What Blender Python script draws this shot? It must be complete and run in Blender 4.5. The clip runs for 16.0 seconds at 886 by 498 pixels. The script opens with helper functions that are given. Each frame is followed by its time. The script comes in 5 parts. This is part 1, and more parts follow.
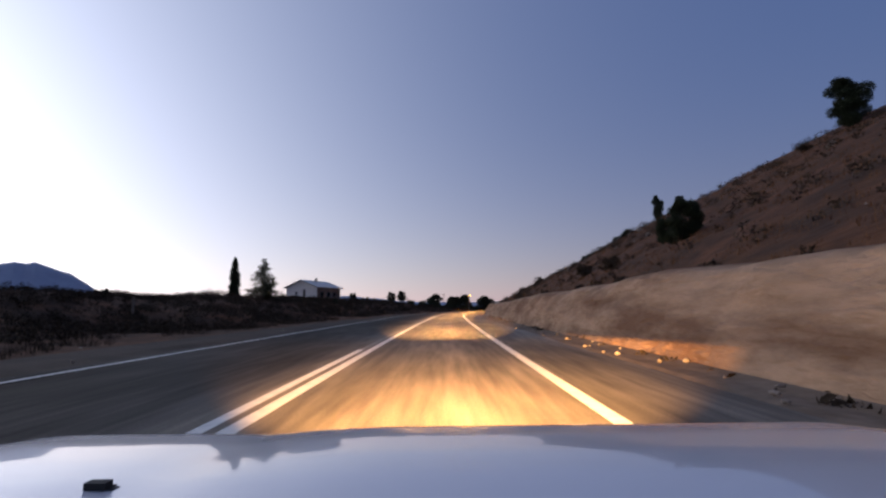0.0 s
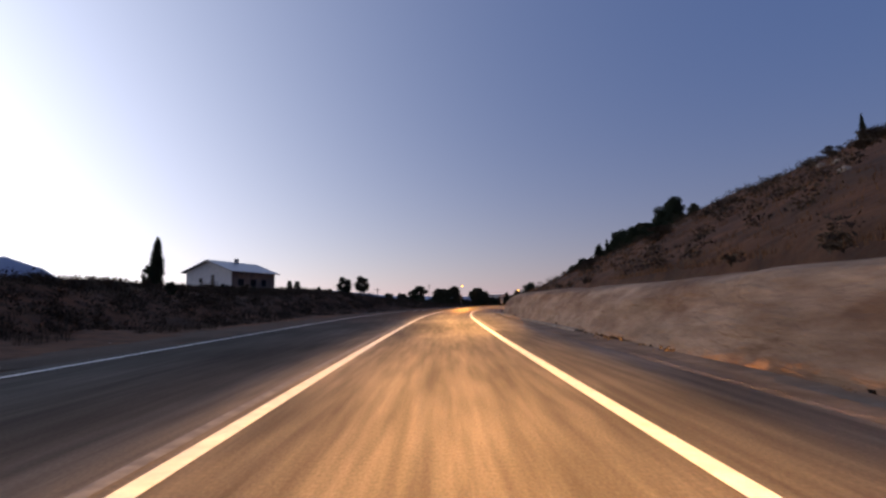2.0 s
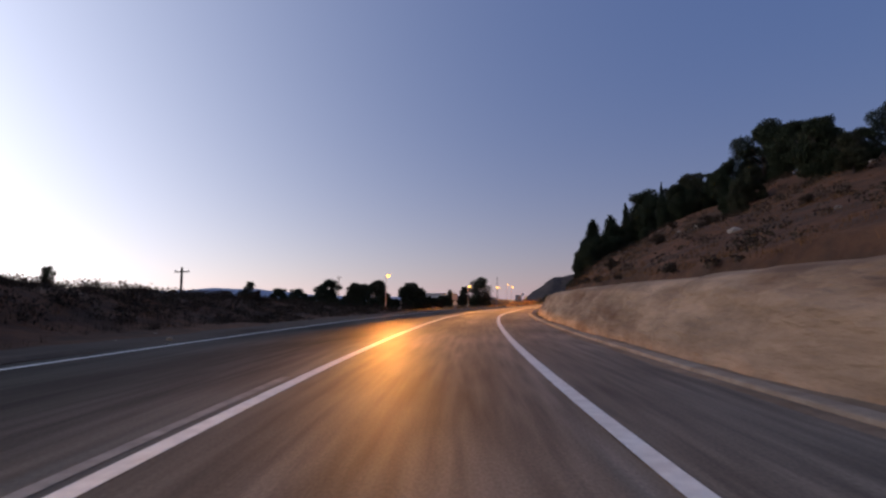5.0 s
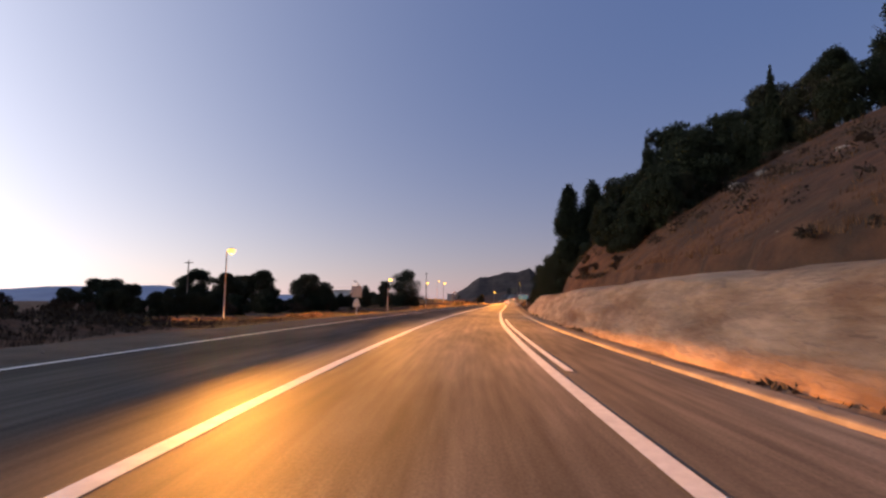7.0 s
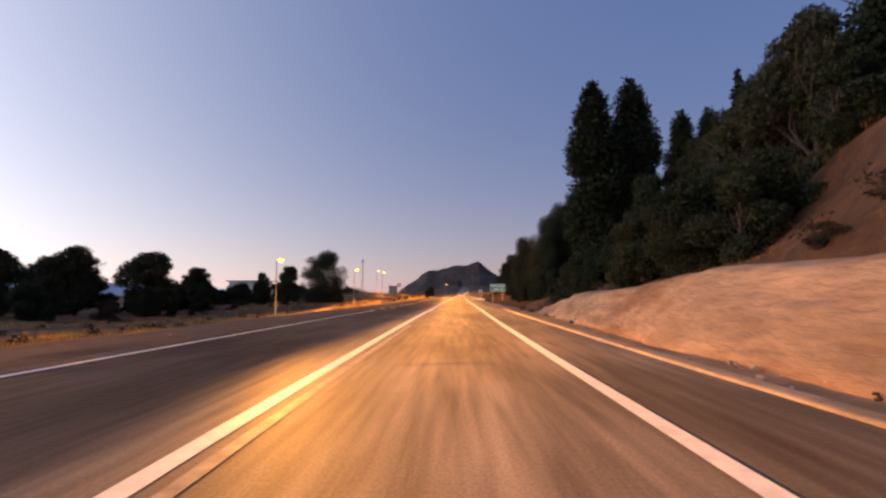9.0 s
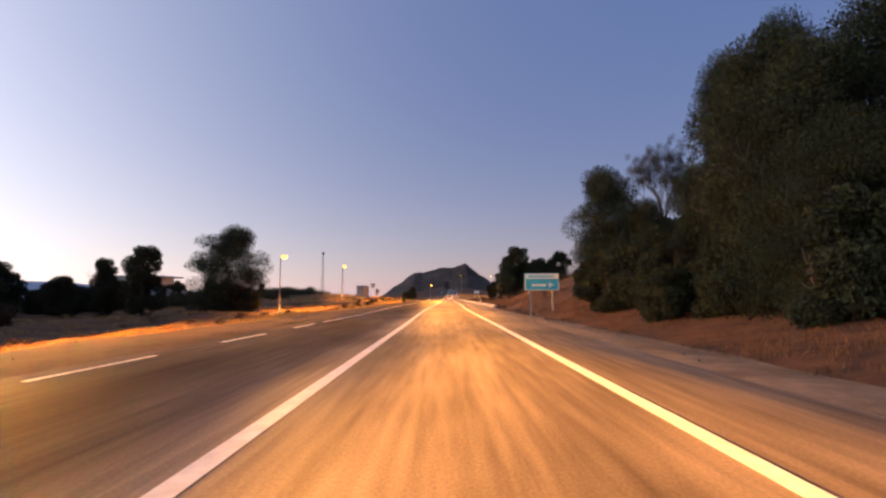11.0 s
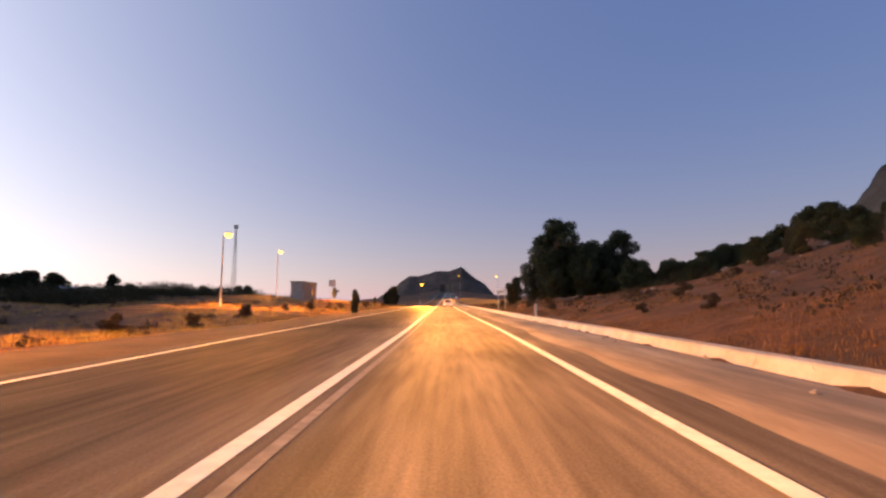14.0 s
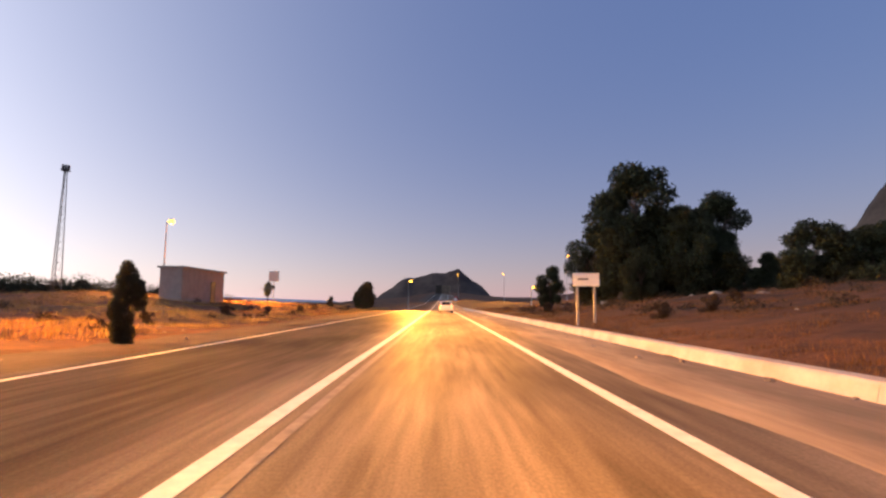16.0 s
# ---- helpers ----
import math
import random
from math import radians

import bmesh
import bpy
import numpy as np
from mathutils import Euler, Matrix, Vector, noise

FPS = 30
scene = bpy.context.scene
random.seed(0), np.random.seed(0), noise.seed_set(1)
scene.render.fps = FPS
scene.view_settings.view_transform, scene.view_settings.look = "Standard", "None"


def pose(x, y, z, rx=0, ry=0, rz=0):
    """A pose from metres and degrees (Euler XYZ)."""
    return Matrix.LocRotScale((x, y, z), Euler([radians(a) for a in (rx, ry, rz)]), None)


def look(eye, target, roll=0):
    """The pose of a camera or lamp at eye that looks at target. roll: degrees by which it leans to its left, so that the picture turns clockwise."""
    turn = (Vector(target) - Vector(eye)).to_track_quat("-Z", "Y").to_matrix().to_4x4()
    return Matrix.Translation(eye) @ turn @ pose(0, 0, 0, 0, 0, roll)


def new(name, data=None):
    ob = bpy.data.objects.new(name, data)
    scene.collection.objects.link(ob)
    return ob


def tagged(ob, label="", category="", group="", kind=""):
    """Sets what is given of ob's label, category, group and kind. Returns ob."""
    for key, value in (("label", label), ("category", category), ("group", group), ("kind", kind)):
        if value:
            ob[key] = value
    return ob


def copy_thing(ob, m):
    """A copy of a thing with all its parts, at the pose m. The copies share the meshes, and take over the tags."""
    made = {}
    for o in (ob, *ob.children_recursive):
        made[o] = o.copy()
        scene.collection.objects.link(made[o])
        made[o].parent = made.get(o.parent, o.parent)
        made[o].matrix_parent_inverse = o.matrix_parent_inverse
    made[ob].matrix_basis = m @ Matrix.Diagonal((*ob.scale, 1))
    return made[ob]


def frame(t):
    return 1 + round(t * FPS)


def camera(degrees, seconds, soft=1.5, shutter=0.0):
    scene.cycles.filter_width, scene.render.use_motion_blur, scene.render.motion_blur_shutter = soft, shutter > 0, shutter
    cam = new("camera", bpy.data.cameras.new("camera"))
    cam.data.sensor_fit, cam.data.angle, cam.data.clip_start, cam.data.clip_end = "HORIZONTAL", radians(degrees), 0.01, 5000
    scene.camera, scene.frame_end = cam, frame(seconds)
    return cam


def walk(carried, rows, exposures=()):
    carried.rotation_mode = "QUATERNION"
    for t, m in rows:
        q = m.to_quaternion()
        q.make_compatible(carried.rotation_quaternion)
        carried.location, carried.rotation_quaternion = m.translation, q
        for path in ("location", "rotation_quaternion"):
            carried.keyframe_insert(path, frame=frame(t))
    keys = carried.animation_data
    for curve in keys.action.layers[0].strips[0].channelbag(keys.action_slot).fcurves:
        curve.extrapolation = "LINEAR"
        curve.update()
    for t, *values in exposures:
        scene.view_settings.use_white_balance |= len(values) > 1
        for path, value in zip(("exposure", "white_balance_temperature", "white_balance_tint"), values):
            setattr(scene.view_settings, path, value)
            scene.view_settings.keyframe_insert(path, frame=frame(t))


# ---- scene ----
cam = camera(83.6, 16.0, soft=2.5)
PATH = [
    (0.0, look((0.00, -0.00, 1.15), (0.014, 49.652, 7.042), -0.69)),
    (0.5, look((-0.04, 11.69, 1.15), (0.025, 61.350, 6.998), -0.58)),
    (1.0, look((-0.03, 23.36, 1.15), (0.218, 72.999, 7.181), -0.60)),
    (1.5, look((0.08, 34.99, 1.15), (0.830, 84.613, 7.191), -0.32)),
    (2.0, look((0.32, 46.51, 1.15), (1.767, 96.200, 6.473), -0.87)),
    (2.5, look((0.68, 57.88, 1.15), (2.574, 107.578, 6.268), -1.30)),
    (3.0, look((1.13, 69.04, 1.15), (3.396, 118.716, 6.345), -1.70)),
    (3.5, look((1.69, 79.99, 1.15), (4.456, 129.652, 6.295), -1.16)),
    (4.0, look((2.46, 90.76, 1.15), (6.271, 140.315, 6.564), -0.97)),
    (4.5, look((3.62, 101.46, 1.15), (9.649, 150.810, 6.503), -0.50)),
    (5.0, look((5.24, 112.09, 1.15), (13.693, 161.082, 6.442), -0.28)),
    (5.5, look((7.31, 122.58, 1.15), (17.907, 171.168, 6.381), -0.19)),
    (6.0, look((9.78, 132.92, 1.15), (22.108, 181.103, 6.320), -0.20)),
    (6.5, look((12.59, 143.06, 1.15), (26.412, 190.837, 6.259), -0.30)),
    (7.0, look((15.73, 152.93, 1.15), (31.293, 200.155, 6.374), 0.12)),
    (7.5, look((19.18, 162.55, 1.15), (36.578, 209.180, 5.929), 0.18)),
    (8.0, look((22.98, 172.00, 1.15), (41.870, 218.073, 5.651), 0.00)),
    (8.5, look((27.00, 181.34, 1.15), (46.958, 226.969, 5.555), 0.02)),
    (9.0, look((31.10, 190.57, 1.15), (51.500, 235.990, 5.739), -0.22)),
    (9.5, look((35.27, 199.66, 1.15), (56.322, 244.778, 5.802), -0.12)),
    (10.0, look((39.48, 208.61, 1.15), (61.025, 253.486, 5.865), -0.09)),
    (10.5, look((43.70, 217.41, 1.15), (65.413, 262.195, 5.928), -0.10)),
    (11.0, look((47.87, 226.07, 1.15), (69.465, 270.900, 5.990), -0.16)),
    (11.5, look((51.94, 234.58, 1.15), (73.359, 279.491, 6.053), -0.29)),
    (12.0, look((55.92, 242.92, 1.15), (77.515, 287.733, 6.217), 0.03)),
    (12.5, look((59.84, 251.16, 1.15), (81.502, 295.958, 6.017), 0.50)),
    (13.0, look((63.81, 259.36, 1.15), (85.446, 304.129, 6.376), 0.64)),
    (13.5, look((67.88, 267.56, 1.15), (89.629, 312.264, 6.513), -0.01)),
    (14.0, look((71.99, 275.71, 1.15), (93.964, 320.318, 6.421), 0.14)),
    (14.5, look((76.06, 283.76, 1.15), (98.079, 328.325, 6.562), 0.26)),
    (15.0, look((80.07, 291.77, 1.15), (102.173, 336.289, 6.564), 0.55)),
    (15.5, look((84.06, 299.81, 1.15), (106.275, 344.246, 6.820), 0.38)),
    (16.0, look((88.02, 307.96, 1.15), (110.299, 352.381, 6.654), 0.29)),
]
walk(cam, PATH, exposures=((0.0, 2.56, 6600, 14), (4.0, 2.62, 6600, 14), (7.0, 2.9, 7200, 15), (16.0, 3.2, 7400, 16)))
# ---------------------------------------------------------------- light
SUN_AZ = radians(66)          # the glow of sunset, left of the first heading
world = bpy.data.worlds.new("dusk")
scene.world = world
world.use_nodes = True
wn, wl = world.node_tree.nodes, world.node_tree.links
sky = wn.new("ShaderNodeTexSky")
sky.sky_type = "NISHITA"
sky.sun_disc = False
sky.sun_elevation = radians(0.6)
sky.sun_rotation = -SUN_AZ
sky.altitude = 600
sky.air_density, sky.dust_density, sky.ozone_density = 1.0, 0.3, 2.0


def sky_math(op, a, b=None, clamp=False):
    n = wn.new("ShaderNodeMath")
    n.operation, n.use_clamp = op, clamp
    for k, v in enumerate((a, b)):
        if v is None:
            continue
        if isinstance(v, (int, float)):
            n.inputs[k].default_value = v
        else:
            wl.new(v, n.inputs[k])
    return n.outputs[0]


def sky_mix(fac, a, b, blend="MIX"):
    n = wn.new("ShaderNodeMix")
    n.data_type, n.blend_type, n.clamp_result = "RGBA", blend, False
    for k, v in ((0, fac), (6, a), (7, b)):
        if isinstance(v, float):
            n.inputs[k].default_value = v
        elif isinstance(v, tuple):
            n.inputs[k].default_value = (*v, 1)
        else:
            wl.new(v, n.inputs[k])
    return n.outputs[2]


# twilight: deep blue overhead, a lavender belt low down, a wide pale glow where the sun has set
way = wn.new("ShaderNodeTexCoord").outputs["Generated"]
dot = wn.new("ShaderNodeVectorMath")
dot.operation = "DOT_PRODUCT"
el = radians(7)
dot.inputs[1].default_value = (-math.sin(SUN_AZ) * math.cos(el), math.cos(SUN_AZ) * math.cos(el), math.sin(el))
wl.new(way, dot.inputs[0])
angle = sky_math("ARCCOSINE", dot.outputs["Value"])
glow = sky_math("EXPONENT", sky_math("MULTIPLY", angle, -1 / radians(20.5)))
sep = wn.new("ShaderNodeSeparateXYZ")
wl.new(way, sep.inputs[0])
up = sky_math("MAXIMUM", sep.outputs["Z"], 0.0)
belt = sky_math("EXPONENT", sky_math("MULTIPLY", up, -1 / 0.13))
low = sky_mix(sky_math("MULTIPLY", belt, 0.8), (0.055, 0.120, 0.362), (0.37, 0.285, 0.375))
lit = sky_mix(glow, (0.0, 0.0, 0.0), (4.6, 4.9, 5.4))
wide = sky_math("EXPONENT", sky_math("MULTIPLY", angle, -1 / radians(30)))
band = sky_math("MULTIPLY", wide, sky_math("EXPONENT", sky_math("MULTIPLY", up, -1 / 0.20)))
lit = sky_mix(1.0, lit, sky_mix(band, (0.0, 0.0, 0.0), (3.1, 2.9, 3.0)), "ADD")
twilight = sky_mix(1.0, low, lit, "ADD")
wl.new(sky_mix(0.82, sky.outputs[0], twilight), wn["Background"].inputs[0])
wn["Background"].inputs[1].default_value = 0.12
sun = new("sun", bpy.data.lights.new("sun", "SUN"))
sun.data.energy, sun.data.angle, sun.data.color = 0.04, radians(30), (1.0, 0.8, 0.62)
sun.matrix_world = look((-90, 50, 9), (0, 0, 0))

SODIUM = (1.0, 0.38, 0.055)

# ---------------------------------------------------------------- materials


def material(name, base=(0.5, 0.5, 0.5), rough=0.7, metal=0.0, second=None, scale=4.0, mix=0.5, bump=0.0, bump_scale=30.0,
             third=None, third_scale=0.4, third_range=(0.45, 0.7), coords="Object", stretch=(1, 1, 1), per_object=0.0, per_island=0.0, emit=None, power=0.0, coat=0.0):
    """A procedural surface: base and second colour mixed by fine noise, third by broad noise, with a fine relief."""
    m = bpy.data.materials.new(name)
    m.use_nodes = True
    n, l = m.node_tree.nodes, m.node_tree.links
    b = n["Principled BSDF"]
    b.inputs["Roughness"].default_value = rough
    b.inputs["Metallic"].default_value = metal
    b.inputs["Base Color"].default_value = (*base, 1)
    b.inputs["Coat Weight"].default_value = coat
    b.inputs["Specular IOR Level"].default_value = 0.15 if rough >= 0.85 else 0.5
    tc = n.new("ShaderNodeTexCoord")
    mp = n.new("ShaderNodeMapping")
    mp.inputs["Scale"].default_value = stretch
    l.new(tc.outputs[coords], mp.inputs[0])
    col = None

    def mixed(a_socket, a_value, c, sc, lo, hi, amount):
        t = n.new("ShaderNodeTexNoise")
        t.inputs["Scale"].default_value = sc
        t.inputs["Detail"].default_value = 6
        t.inputs["Roughness"].default_value = 0.65
        l.new(mp.outputs[0], t.inputs["Vector"])
        r = n.new("ShaderNodeMapRange")
        r.inputs[1].default_value, r.inputs[2].default_value = lo, hi
        r.inputs[3].default_value, r.inputs[4].default_value = 0.0, amount
        l.new(t.outputs[0], r.inputs[0])
        x = n.new("ShaderNodeMix")
        x.data_type = "RGBA"
        l.new(r.outputs[0], x.inputs[0])
        if a_socket:
            l.new(a_socket, x.inputs[6])
        else:
            x.inputs[6].default_value = (*a_value, 1)
        x.inputs[7].default_value = (*c, 1)
        return x.outputs[2]
    if second:
        col = mixed(None, base, second, scale, 0.35, 0.65, mix * 2 if mix < 0.5 else 1.0)
    if third:
        col = mixed(col, base, third, third_scale, *third_range, 0.85)
    if per_object or per_island:
        src = n.new("ShaderNodeObjectInfo").outputs["Random"] if per_object else n.new("ShaderNodeNewGeometry").outputs["Random Per Island"]
        amt = per_object or per_island
        r = n.new("ShaderNodeMapRange")
        r.inputs[3].default_value, r.inputs[4].default_value = 1 - amt, 1 + amt
        l.new(src, r.inputs[0])
        h = n.new("ShaderNodeHueSaturation")
        l.new(r.outputs[0], h.inputs["Value"])
        if col:
            l.new(col, h.inputs["Color"])
        else:
            h.inputs["Color"].default_value = (*base, 1)
        col = h.outputs[0]
    if col:
        l.new(col, b.inputs["Base Color"])
    if bump:
        t = n.new("ShaderNodeTexNoise")
        t.inputs["Scale"].default_value = bump_scale
        t.inputs["Detail"].default_value = 5
        l.new(mp.outputs[0], t.inputs["Vector"])
        bp = n.new("ShaderNodeBump")
        bp.inputs["Strength"].default_value = 0.8
        bp.inputs["Distance"].default_value = bump
        l.new(t.outputs[0], bp.inputs["Height"])
        l.new(bp.outputs[0], b.inputs["Normal"])
    if emit:
        b.inputs["Emission Color"].default_value = (*emit, 1)
        b.inputs["Emission Strength"].default_value = power
    return m


def asphalt():
    """Worn asphalt: wear and oil vary across the lanes, patches and grain along them; headlamp glow is painted into the
    near lane.
    """
    m = material("asphalt", (0.1, 0.09, 0.08), 0.5, bump=0.0008, bump_scale=40, coords="UV", stretch=(1, 0.12, 1))
    n, l = m.node_tree.nodes, m.node_tree.links
    tc = n.new("ShaderNodeTexCoord")
    sp = n.new("ShaderNodeSeparateXYZ")
    l.new(tc.outputs["UV"], sp.inputs[0])
    wob = n.new("ShaderNodeTexNoise")
    wob.inputs["Scale"].default_value = 0.15
    l.new(tc.outputs["UV"], wob.inputs["Vector"])
    shift = n.new("ShaderNodeMath")
    shift.operation = "MULTIPLY_ADD"
    shift.inputs[1].default_value = 0.5
    l.new(wob.outputs[0], shift.inputs[0])
    l.new(sp.outputs["X"], shift.inputs[2])
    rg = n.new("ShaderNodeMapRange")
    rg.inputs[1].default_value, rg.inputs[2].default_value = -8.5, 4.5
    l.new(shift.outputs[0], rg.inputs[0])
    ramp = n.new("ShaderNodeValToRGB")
    # near lane stops are paler and warmer, to hold headlamp glow in the colour
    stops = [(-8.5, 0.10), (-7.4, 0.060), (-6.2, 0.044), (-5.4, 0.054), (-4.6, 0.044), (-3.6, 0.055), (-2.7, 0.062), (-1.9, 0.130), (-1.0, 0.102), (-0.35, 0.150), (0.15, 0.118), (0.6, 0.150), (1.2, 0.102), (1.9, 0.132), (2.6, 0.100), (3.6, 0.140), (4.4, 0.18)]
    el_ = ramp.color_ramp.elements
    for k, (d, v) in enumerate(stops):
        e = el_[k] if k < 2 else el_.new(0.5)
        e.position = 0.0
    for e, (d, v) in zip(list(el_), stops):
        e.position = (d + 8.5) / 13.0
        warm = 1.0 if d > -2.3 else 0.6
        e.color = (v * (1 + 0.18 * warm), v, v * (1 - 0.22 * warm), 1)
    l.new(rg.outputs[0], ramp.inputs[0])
    last = ramp.outputs[0]
    for sc, st, amount in ((6.0, (1, 0.06, 1), 0.34), (0.35, (1, 0.35, 1), 0.5), (45.0, (1, 0.5, 1), 0.2)):
        mp = n.new("ShaderNodeMapping")
        mp.inputs["Scale"].default_value = st
        l.new(tc.outputs["UV"], mp.inputs[0])
        t = n.new("ShaderNodeTexNoise")
        t.inputs["Scale"].default_value, t.inputs["Detail"].default_value = sc, 5
        l.new(mp.outputs[0], t.inputs["Vector"])
        r = n.new("ShaderNodeMapRange")
        r.inputs[1].default_value, r.inputs[2].default_value = 0.3, 0.7
        r.inputs[3].default_value, r.inputs[4].default_value = 1 - amount, 1 + amount
        l.new(t.outputs[0], r.inputs[0])
        x = n.new("ShaderNodeMix")
        x.data_type, x.blend_type = "RGBA", "MULTIPLY"
        x.inputs[0].default_value = 1.0
        l.new(last, x.inputs[6])
        l.new(r.outputs[0], x.inputs[7])
        last = x.outputs[2]
    l.new(last, n["Principled BSDF"].inputs["Base Color"])
    gloss = n.new("ShaderNodeMapRange")
    gloss.inputs[1].default_value, gloss.inputs[2].default_value = -3.0, -2.0
    gloss.inputs[3].default_value, gloss.inputs[4].default_value = 0.72, 0.68
    l.new(shift.outputs[0], gloss.inputs[0])
    l.new(gloss.outputs[0], n["Principled BSDF"].inputs["Roughness"])
    shine = n.new("ShaderNodeMapRange")
    shine.inputs[1].default_value, shine.inputs[2].default_value = -3.0, -2.0
    shine.inputs[3].default_value, shine.inputs[4].default_value = 0.02, 0.10
    l.new(shift.outputs[0], shine.inputs[0])
    l.new(shine.outputs[0], n["Principled BSDF"].inputs["Specular IOR Level"])
    return m


M_ASPHALT = asphalt()
M_SHOULDER = material("gravel", (0.26, 0.20, 0.145), 0.95, second=(0.33, 0.27, 0.21), scale=6, third=(0.13, 0.10, 0.08), third_scale=0.5, bump=0.03, bump_scale=14)
# road dust, with its base raised to carry headlamp light in the colour
M_LIT_DUST = material("dusty_verge", (0.42, 0.33, 0.235), 0.95, second=(0.25, 0.195, 0.14), scale=1.4, third=(0.10, 0.08, 0.062), third_scale=0.5, bump=0.012, bump_scale=14, coords="UV", stretch=(1, 0.16, 1))
# soil lightened in colour where headlamps would brighten the verge
M_SOIL = material("verge_soil", (0.185, 0.135, 0.092), 0.95, second=(0.26, 0.195, 0.14), scale=2.2, third=(0.10, 0.072, 0.05), third_scale=0.5, bump=0.03, bump_scale=9)
M_PAINT = material("road_paint", (0.80, 0.78, 0.72), 0.6, second=(0.62, 0.60, 0.55), scale=5, bump=0.003, bump_scale=60)
M_WORN = material("worn_paint", (0.23, 0.21, 0.185), 0.65, second=(0.12, 0.105, 0.09), scale=5)
M_DRY = material("dry_grass_soil", (0.150, 0.068, 0.034), 0.95, second=(0.066, 0.033, 0.020), scale=0.9, third=(0.050, 0.034, 0.023), third_scale=0.22, bump=0.16, bump_scale=2.4)
M_DARKSOIL = material("dark_verge_soil", (0.062, 0.046, 0.036), 0.95, second=(0.095, 0.070, 0.052), scale=2.0, third=(0.04, 0.03, 0.024), third_scale=0.5, bump=0.03, bump_scale=9)
M_RUBBLE = material("pale_stone", (0.30, 0.25, 0.20), 0.9, second=(0.20, 0.16, 0.13), scale=5, per_island=0.3)
M_BANK = material("cut_clay", (0.48, 0.305, 0.19), 0.92, second=(0.23, 0.142, 0.085), scale=0.9, mix=0.45, third=(0.185, 0.095, 0.052), third_scale=0.42, third_range=(0.46, 0.62), bump=0.26, bump_scale=3.2, stretch=(0.5, 0.5, 2.0))
M_GRASS = material("dry_grass", (0.160, 0.078, 0.034), 0.9, per_island=0.45)
M_STRAW = material("straw_grass", (0.42, 0.27, 0.10), 0.9, per_island=0.45)
M_LEAF = material("dark_leaf", (0.027, 0.035, 0.018), 0.85, per_island=0.35)
M_LEAF_B = material("olive_leaf", (0.043, 0.044, 0.023), 0.85, per_island=0.35)
M_SHRUB = material("dry_shrub_leaf", (0.058, 0.040, 0.025), 0.88, per_island=0.5)
M_BARK = material("bark", (0.050, 0.038, 0.031), 0.9, second=(0.085, 0.068, 0.055), scale=12, bump=0.02, bump_scale=25)
M_CONC = material("concrete", (0.42, 0.39, 0.35), 0.85, second=(0.33, 0.30, 0.27), scale=3, bump=0.006, bump_scale=40)
M_BARRIER = material("barrier_concrete", (0.55, 0.49, 0.42), 0.85, second=(0.43, 0.37, 0.31), scale=1.3, third=(0.33, 0.27, 0.21), third_scale=0.5, bump=0.006, bump_scale=30)
M_STEEL = material("galvanised_steel", (0.46, 0.46, 0.46), 0.5, 0.7, second=(0.36, 0.36, 0.36), scale=8)
M_WHITE = material("white_wall_paint", (0.78, 0.75, 0.70), 0.8, second=(0.66, 0.63, 0.58), scale=1.5, bump=0.004)
M_GREYWALL = material("grey_wall", (0.36, 0.33, 0.30), 0.85, second=(0.28, 0.26, 0.24), scale=1.5, bump=0.006)
# darker than the gable: the shade under the eaves is put into this colour
M_SHADE_WALL = material("brown_shaded_plaster", (0.19, 0.155, 0.13), 0.88, second=(0.14, 0.115, 0.10), scale=1.2, third=(0.25, 0.20, 0.165), third_scale=0.5, bump=0.006)
M_ROOF = material("metal_roof", (0.30, 0.33, 0.38), 0.35, 0.6, second=(0.24, 0.26, 0.30), scale=2)
M_GLASS = material("window_glass", (0.02, 0.025, 0.03), 0.08)
M_DARK = material("dark_metal", (0.05, 0.05, 0.055), 0.5, 0.3)
M_WOOD = material("weathered_wood", (0.16, 0.12, 0.09), 0.85, second=(0.24, 0.20, 0.16), scale=6, stretch=(6, 6, 0.6))
M_BULB = material("sodium_bulb", (0.05, 0.04, 0.02), 0.4, emit=(1.0, 0.46, 0.055), power=1.0)
M_HILL = material("far_hill", (0.070, 0.052, 0.044), 0.95, second=(0.040, 0.031, 0.026), scale=0.05, third=(0.10, 0.08, 0.065), third_scale=0.012)
# pale blue holds the haze of distance, painted into the surface
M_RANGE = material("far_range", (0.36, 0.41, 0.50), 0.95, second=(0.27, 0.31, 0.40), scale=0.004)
# blue lightened towards cyan: the board's glow in headlamps is in the paint
M_SIGNBLUE = material("sign_blue", (0.030, 0.42, 0.62), 0.45, second=(0.045, 0.48, 0.66), scale=3)
M_SIGNWHITE = material("sign_white", (0.82, 0.82, 0.80), 0.45)
M_SIGNCREAM = material("sign_cream", (0.30, 0.29, 0.29), 0.7, second=(0.24, 0.23, 0.23), scale=3)
M_SIGNGREY = material("sign_grey", (0.50, 0.49, 0.47), 0.6, second=(0.42, 0.41, 0.39), scale=3)
M_KERB = material("dusty_kerb", (0.33, 0.275, 0.215), 0.92, second=(0.24, 0.19, 0.145), scale=2.2, third=(0.16, 0.12, 0.09), third_scale=0.5, bump=0.01, bump_scale=25)
M_BLUEWALL = material("blue_wall", (0.42, 0.47, 0.55), 0.8, second=(0.34, 0.38, 0.46), scale=1.5)
M_SIGNRED = material("sign_red", (0.55, 0.04, 0.03), 0.45)
M_CARPAINT = material("white_car_paint", (0.74, 0.74, 0.78), 0.25, coat=0.8)
M_RUBBER = material("rubber", (0.02, 0.02, 0.02), 0.8)
M_TAIL = material("tail_lamp_glass", (0.5, 0.02, 0.01), 0.3, emit=(1.0, 0.16, 0.05), power=1.2)
